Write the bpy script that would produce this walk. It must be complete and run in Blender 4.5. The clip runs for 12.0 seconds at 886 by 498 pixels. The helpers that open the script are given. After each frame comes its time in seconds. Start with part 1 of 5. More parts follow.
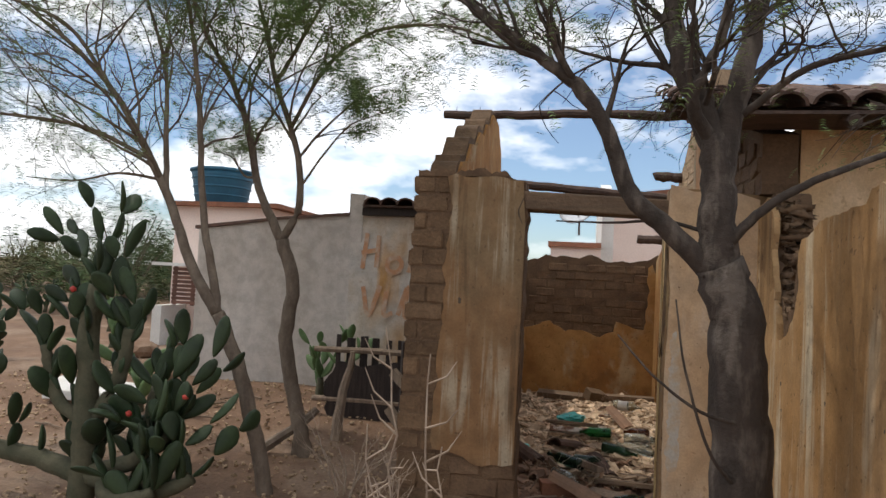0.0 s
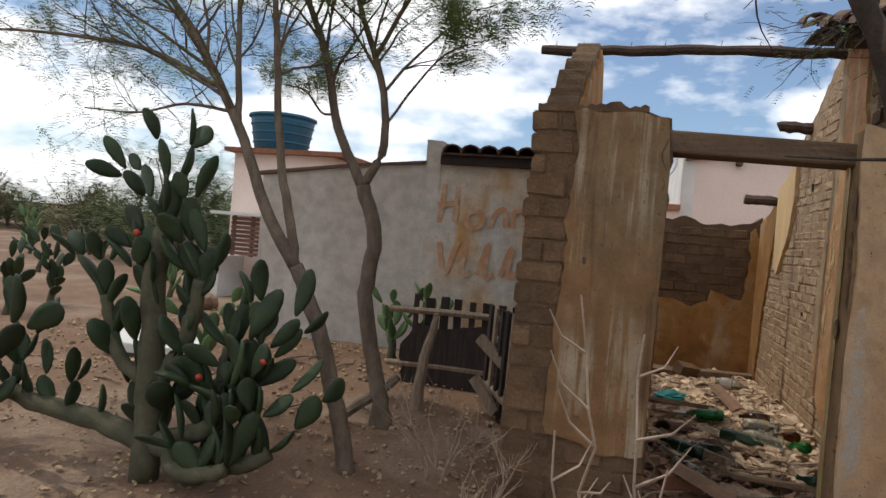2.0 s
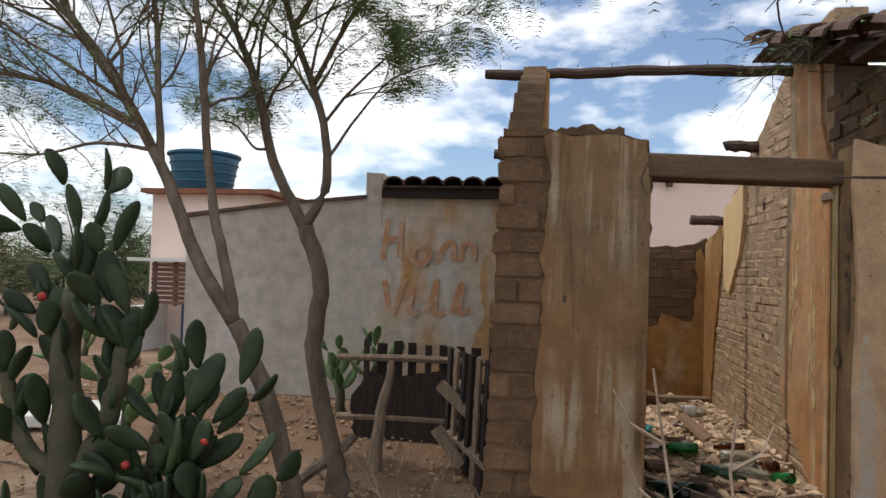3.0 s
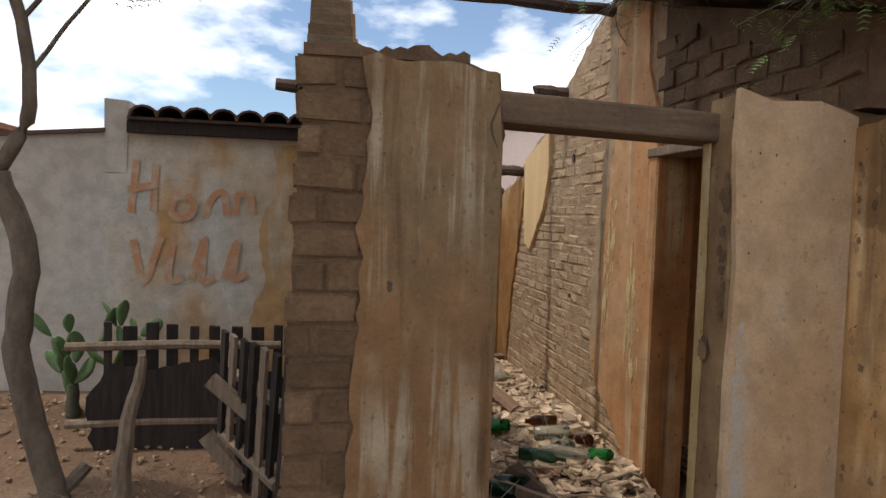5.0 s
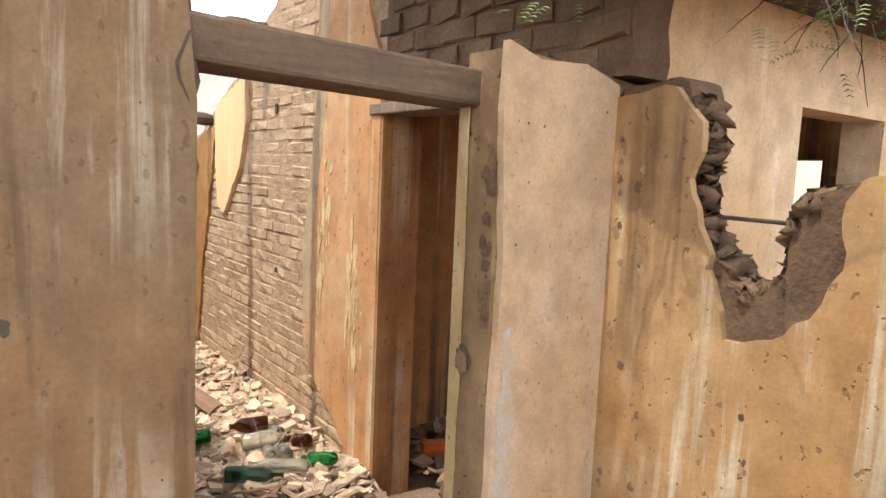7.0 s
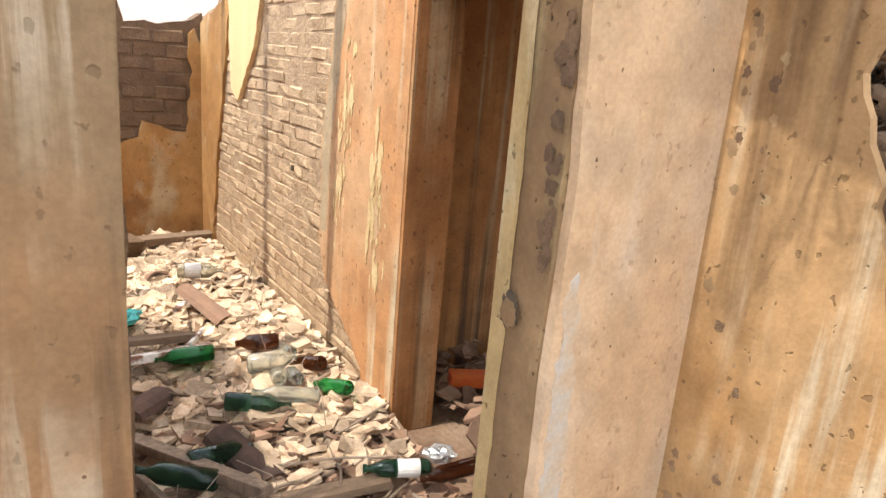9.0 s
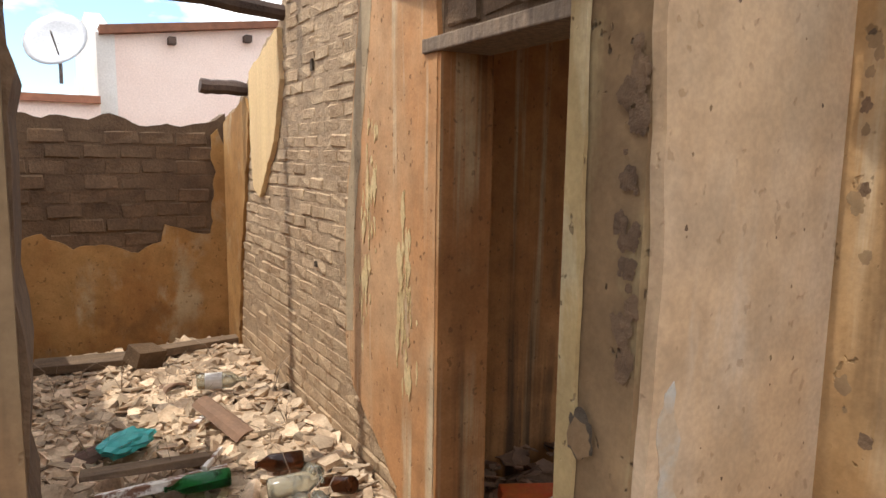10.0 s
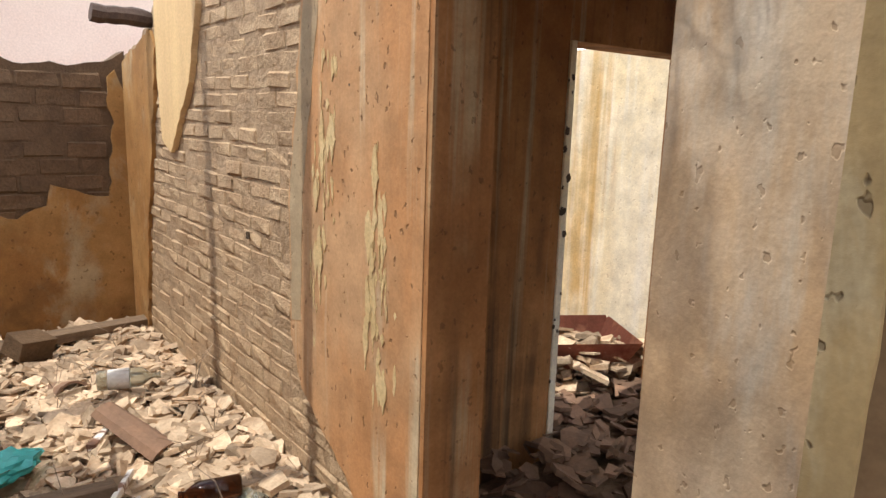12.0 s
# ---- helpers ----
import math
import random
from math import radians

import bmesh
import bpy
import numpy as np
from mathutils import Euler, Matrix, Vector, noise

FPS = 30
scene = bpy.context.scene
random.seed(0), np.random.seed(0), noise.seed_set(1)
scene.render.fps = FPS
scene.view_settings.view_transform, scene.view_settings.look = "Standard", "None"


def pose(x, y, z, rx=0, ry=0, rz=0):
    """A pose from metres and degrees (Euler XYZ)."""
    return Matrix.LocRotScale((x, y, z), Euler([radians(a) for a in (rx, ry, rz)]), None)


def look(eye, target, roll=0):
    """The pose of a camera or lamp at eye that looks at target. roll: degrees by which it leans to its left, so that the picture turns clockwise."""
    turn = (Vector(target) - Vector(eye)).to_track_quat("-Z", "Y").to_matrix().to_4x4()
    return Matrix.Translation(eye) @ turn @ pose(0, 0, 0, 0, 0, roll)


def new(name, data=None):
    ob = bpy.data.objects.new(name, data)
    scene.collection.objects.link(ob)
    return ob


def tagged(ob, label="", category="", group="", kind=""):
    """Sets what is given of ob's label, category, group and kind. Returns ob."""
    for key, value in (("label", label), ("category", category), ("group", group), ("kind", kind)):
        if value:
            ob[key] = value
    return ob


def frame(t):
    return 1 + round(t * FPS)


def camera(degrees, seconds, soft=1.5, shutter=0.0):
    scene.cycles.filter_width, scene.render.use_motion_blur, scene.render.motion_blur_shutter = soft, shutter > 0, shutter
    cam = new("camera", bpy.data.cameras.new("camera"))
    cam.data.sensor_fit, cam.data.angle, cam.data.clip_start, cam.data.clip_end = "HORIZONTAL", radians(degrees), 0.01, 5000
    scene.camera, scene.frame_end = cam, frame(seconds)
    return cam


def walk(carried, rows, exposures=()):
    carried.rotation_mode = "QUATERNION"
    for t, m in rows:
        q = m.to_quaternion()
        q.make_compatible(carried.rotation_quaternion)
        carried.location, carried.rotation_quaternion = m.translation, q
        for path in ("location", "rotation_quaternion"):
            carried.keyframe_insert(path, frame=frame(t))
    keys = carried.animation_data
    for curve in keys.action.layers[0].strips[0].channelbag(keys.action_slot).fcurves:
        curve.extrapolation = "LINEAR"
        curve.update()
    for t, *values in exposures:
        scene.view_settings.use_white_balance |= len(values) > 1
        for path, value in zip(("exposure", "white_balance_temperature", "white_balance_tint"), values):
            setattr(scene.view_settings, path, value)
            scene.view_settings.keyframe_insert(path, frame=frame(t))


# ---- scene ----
cam = camera(66.1, 12.0)
PATH = [
    (0, (1.279, 1.105, 1.532), (0.879, 3.062, 1.619), 2.9),
    (0.5, (1.177, 1.113, 1.525), (0.716, 3.057, 1.614), 2.7),
    (1, (1.054, 1.171, 1.522), (0.422, 3.062, 1.673), 0.9),
    (1.5, (0.895, 1.528, 1.473), (0.281, 3.43, 1.531), 1.3),
    (2, (0.741, 1.683, 1.472), (0.224, 3.615, 1.432), 4.7),
    (2.5, (0.578, 1.844, 1.525), (0.17, 3.801, 1.585), 2.6),
    (4.3, (0.24, 2.674, 1.529), (0.124, 4.67, 1.523), 1.8),
    (4.5, (0.204, 2.796, 1.58), (0.154, 4.795, 1.556), -0.1),
    (5, (0.303, 2.981, 1.654), (0.648, 4.949, 1.556), 1.8),
    (5.5, (0.458, 3.117, 1.698), (1.048, 5.025, 1.594), 2.1),
    (6, (0.454, 3.301, 1.682), (1.194, 5.155, 1.553), 4.0),
    (6.5, (0.393, 3.634, 1.718), (1.468, 5.314, 1.563), 6.1),
    (7, (0.457, 3.707, 1.76), (1.62, 5.319, 1.537), 2.4),
    (7.2, (0.512, 3.759, 1.732), (1.7, 5.312, 1.313), 4.9),
    (8.8, (0.758, 4.166, 1.706), (1.904, 5.659, 1.03), 6.2),
    (9, (0.767, 4.199, 1.721), (1.836, 5.807, 1.201), 4.7),
    (9.5, (0.816, 4.304, 1.714), (1.738, 6.069, 1.526), 0.0),
    (10, (0.961, 4.506, 1.66), (1.956, 6.22, 1.389), 0.8),
    (10.5, (1.022, 4.596, 1.602), (2.144, 6.169, 1.086), 1.3),
    (11, (1.05, 4.772, 1.616), (2.34, 6.228, 1.149), 3.4),
    (11.5, (1.058, 5.076, 1.579), (2.341, 6.524, 1.072), 5.7),
    (12, (1.09, 5.175, 1.6), (2.287, 6.733, 1.222), 1.8),
]
EXPOSURE = [(0.0, -1.3), (0.5, -1.55), (1.0, -1.8), (1.5, -1.7), (2.5, -1.35), (4.5, -1.5), (5.5, -0.75), (6.5, -0.05), (7.2, 0.1), (9.0, 0.4), (9.5, -0.08), (10.0, -0.4), (10.5, 0.05), (11.0, 0.1), (11.5, -0.35), (12.0, -0.35)]
walk(cam, [(t, look(eye, target, roll)) for t, eye, target, roll in PATH], EXPOSURE)


from mathutils.geometry import tessellate_polygon

# ---- world and sun ----
SUN_DIR = Vector((-0.46, 0.02, 1.05)).normalized()
world = bpy.data.worlds.new("sky")
scene.world = world
world.use_nodes = True
wn, wl = world.node_tree.nodes, world.node_tree.links
sky = wn.new("ShaderNodeTexSky")
sky.sky_type = "NISHITA"
sky.sun_disc = False
sky.sun_elevation = math.asin(SUN_DIR.z)
sky.sun_rotation = math.atan2(SUN_DIR.x, SUN_DIR.y)
sky.dust_density = 0.6
tc = wn.new("ShaderNodeTexCoord")
mp = wn.new("ShaderNodeMapping")
mp.inputs["Scale"].default_value = (1.0, 1.0, 2.4)
mp.inputs["Location"].default_value = (3.1, 0.4, 0.2)
cn = wn.new("ShaderNodeTexNoise")
cn.inputs["Scale"].default_value, cn.inputs["Detail"].default_value, cn.inputs["Roughness"].default_value = 3.4, 7.0, 0.55
cr = wn.new("ShaderNodeValToRGB")
cr.color_ramp.elements[0].position, cr.color_ramp.elements[1].position = 0.40, 0.53
cr.color_ramp.elements[0].color = (0.05, 0.05, 0.05, 1)
mixc = wn.new("ShaderNodeMix")
mixc.data_type = "RGBA"
mixc.inputs["B"].default_value = (18.5, 18.7, 19.1, 1)
wl.new(tc.outputs["Generated"], mp.inputs["Vector"])
wl.new(mp.outputs["Vector"], cn.inputs["Vector"])
wl.new(cn.outputs["Fac"], cr.inputs["Fac"])
wl.new(cr.outputs["Color"], mixc.inputs["Factor"])
clear = wn.new("ShaderNodeMix")
clear.data_type, clear.blend_type = "RGBA", "MULTIPLY"
clear.inputs["Factor"].default_value = 1.0
clear.inputs["B"].default_value = (1.35, 1.52, 1.68, 1)
wl.new(sky.outputs["Color"], clear.inputs["A"])
wl.new(clear.outputs["Result"], mixc.inputs["A"])
wl.new(mixc.outputs["Result"], wn["Background"].inputs["Color"])
wn["Background"].inputs["Strength"].default_value = 0.20

sun = new("sun", bpy.data.lights.new("sun", "SUN"))
sun.data.energy, sun.data.angle, sun.data.color = 5.0, radians(0.6), (1.0, 0.95, 0.86)
sun.matrix_world = look(SUN_DIR * 60, (0, 0, 0))

# ---- materials ----


def material(name, base, second=None, scale=3.0, rough=0.85, bump=0.3, grain=60.0, stretch=(1, 1, 1), third=None,
             third_scale=1.2, third_edge=(0.5, 0.62), metal=0.0, vary=0.0, spec=0.3, detail=6.0, band=(0.35, 0.65), island=False, speckle=0.3):
    """Two-scale mottling of two or three colours in world space, with grain and relief."""
    m = bpy.data.materials.new(name)
    m.use_nodes = True
    n, l = m.node_tree.nodes, m.node_tree.links
    p = n["Principled BSDF"]
    p.inputs["Roughness"].default_value, p.inputs["Metallic"].default_value = rough, metal
    p.inputs["Specular IOR Level"].default_value = spec
    geo = n.new("ShaderNodeNewGeometry")
    mapping = n.new("ShaderNodeMapping")
    mapping.inputs["Scale"].default_value = stretch
    l.new(geo.outputs["Position"], mapping.inputs["Vector"])

    def noise_tex(s, vec, d=detail, r=0.6):
        t = n.new("ShaderNodeTexNoise")
        t.inputs["Scale"].default_value, t.inputs["Detail"].default_value, t.inputs["Roughness"].default_value = s, d, r
        l.new(vec, t.inputs["Vector"])
        return t.outputs["Fac"]

    def ramp(fac, a, b):
        r = n.new("ShaderNodeMapRange")
        r.inputs["From Min"].default_value, r.inputs["From Max"].default_value = a, b
        l.new(fac, r.inputs["Value"])
        return r.outputs["Result"]

    def mix(fac, a, b, mode="MIX"):
        x = n.new("ShaderNodeMix")
        x.data_type, x.blend_type = "RGBA", mode
        for key, v in (("Factor", fac), ("A", a), ("B", b)):
            if isinstance(v, (tuple, float, int)):
                x.inputs[key].default_value = (*v, 1) if isinstance(v, tuple) else v
            else:
                l.new(v, x.inputs[key])
        return x.outputs["Result"]

    col = mix(ramp(noise_tex(scale, mapping.outputs["Vector"]), *band), base, second or tuple(c * 0.72 for c in base))
    if third:
        col = mix(ramp(noise_tex(third_scale, mapping.outputs["Vector"]), *third_edge), col, third)
    fine = noise_tex(grain, geo.outputs["Position"], 3.0)
    col = mix(speckle, col, mix(ramp(fine, 0.25, 0.75), (0.55, 0.55, 0.55), (1.35, 1.35, 1.35)), "MULTIPLY")
    if vary:
        src = geo.outputs["Random Per Island"] if island else n.new("ShaderNodeObjectInfo").outputs["Random"]
        hsv = n.new("ShaderNodeHueSaturation")
        v = n.new("ShaderNodeMapRange")
        v.inputs["To Min"].default_value, v.inputs["To Max"].default_value = 1 - vary, 1 + vary
        l.new(src, v.inputs["Value"])
        l.new(v.outputs["Result"], hsv.inputs["Value"])
        l.new(col, hsv.inputs["Color"])
        col = hsv.outputs["Color"]
    l.new(col, p.inputs["Base Color"])
    if bump:
        b = n.new("ShaderNodeBump")
        b.inputs["Strength"].default_value, b.inputs["Distance"].default_value = bump, 0.01
        l.new(fine, b.inputs["Height"])
        b2 = n.new("ShaderNodeBump")
        b2.inputs["Strength"].default_value, b2.inputs["Distance"].default_value = bump, 0.015
        l.new(noise_tex(grain / 7, geo.outputs["Position"], 3.0), b2.inputs["Height"])
        l.new(b.outputs["Normal"], b2.inputs["Normal"])
        l.new(b2.outputs["Normal"], p.inputs["Normal"])
    return m


def weathered(name, base, warm, pale, dark, streak=(7.0, 7.0, 0.45), pale_edge=(0.56, 0.70), dark_edge=(0.56, 0.72), pits=0.5, rough=0.9):
    """Old rain-washed plaster: drifting tone, broken pale and dark run marks, small pits and a trowelled relief."""
    m = bpy.data.materials.new(name)
    m.use_nodes = True
    n, l = m.node_tree.nodes, m.node_tree.links
    p = n["Principled BSDF"]
    p.inputs["Roughness"].default_value, p.inputs["Specular IOR Level"].default_value = rough, 0.25
    geo = n.new("ShaderNodeNewGeometry")

    def field(scale, stretch=(1, 1, 1), detail=5.0, rough_=0.6, warp=0.0, shift=0.0):
        mp = n.new("ShaderNodeMapping")
        mp.inputs["Scale"].default_value, mp.inputs["Location"].default_value = stretch, (shift, shift * 0.7, shift * 1.3)
        l.new(geo.outputs["Position"], mp.inputs["Vector"])
        t = n.new("ShaderNodeTexNoise")
        t.inputs["Scale"].default_value, t.inputs["Detail"].default_value = scale, detail
        t.inputs["Roughness"].default_value, t.inputs["Distortion"].default_value = rough_, warp
        l.new(mp.outputs["Vector"], t.inputs["Vector"])
        return t.outputs["Fac"]

    def step(v, a, b, lo=0.0, hi=1.0):
        r = n.new("ShaderNodeMapRange")
        r.interpolation_type = "SMOOTHSTEP"
        for key, x in (("From Min", a), ("From Max", b), ("To Min", lo), ("To Max", hi)):
            r.inputs[key].default_value = x
        l.new(v, r.inputs["Value"])
        return r.outputs["Result"]

    def times(a, b):
        x = n.new("ShaderNodeMath")
        x.operation = "MULTIPLY"
        l.new(a, x.inputs[0]), l.new(b, x.inputs[1])
        return x.outputs["Value"]

    def mix(fac, a, b, mode="MIX"):
        x = n.new("ShaderNodeMix")
        x.data_type, x.blend_type = "RGBA", mode
        for key, v in (("Factor", fac), ("A", a), ("B", b)):
            if isinstance(v, (tuple, float)):
                x.inputs[key].default_value = (*v, 1) if isinstance(v, tuple) else v
            else:
                l.new(v, x.inputs[key])
        return x.outputs["Result"]

    col = mix(step(field(1.6, (1, 1, 0.6), shift=1.7), 0.36, 0.64), base, warm)
    run = times(step(field(1.4, streak, 6.0, 0.65, 0.3), *pale_edge), step(field(1.3, (1, 1, 0.9), 3.0, shift=4.0), 0.34, 0.52))
    col = mix(run, col, pale)
    soil = times(step(field(1.1, (streak[0] * 0.6, streak[1] * 0.6, streak[2] * 0.7), 5.0, 0.6, 0.2, 8.0), *dark_edge), step(field(1.6, (1, 1, 0.7), 3.0, shift=2.0), 0.34, 0.6))
    col = mix(soil, col, dark)
    col = mix(0.55, col, mix(step(field(7.0, detail=6.0, shift=3.0), 0.3, 0.7), (0.72, 0.70, 0.66), (1.22, 1.2, 1.16)), "MULTIPLY")
    grain = field(85.0, detail=4.0)
    col = mix(0.22, col, mix(step(grain, 0.28, 0.72), (0.6, 0.6, 0.6), (1.3, 1.3, 1.3)), "MULTIPLY")
    pit = step(field(34.0, (1, 1, 0.8), 2.0, 0.5, shift=5.0), 0.66, 0.71)
    pit_mix = n.new("ShaderNodeMath")
    pit_mix.operation = "MULTIPLY"
    pit_mix.inputs[1].default_value = pits
    l.new(pit, pit_mix.inputs[0])
    col = mix(pit_mix.outputs["Value"], col, tuple(c * 0.6 for c in dark))
    l.new(col, p.inputs["Base Color"])
    normal = None
    for height, strength, dist in ((grain, 0.16, 0.005), (field(6.0, detail=5.0, shift=6.0), 0.3, 0.02), (pit, -0.9 * pits, 0.012)):
        b = n.new("ShaderNodeBump")
        b.inputs["Strength"].default_value, b.inputs["Distance"].default_value = abs(strength), dist
        b.invert = strength < 0
        l.new(height, b.inputs["Height"])
        if normal:
            l.new(normal, b.inputs["Normal"])
        normal = b.outputs["Normal"]
    l.new(normal, p.inputs["Normal"])
    return m


def glass(name, colour, rough=0.05):
    m = bpy.data.materials.new(name)
    m.use_nodes = True
    p = m.node_tree.nodes["Principled BSDF"]
    p.inputs["Base Color"].default_value = (*colour, 1)
    p.inputs["Transmission Weight"].default_value = 0.85
    p.inputs["Roughness"].default_value = rough
    p.inputs["IOR"].default_value = 1.3
    return m


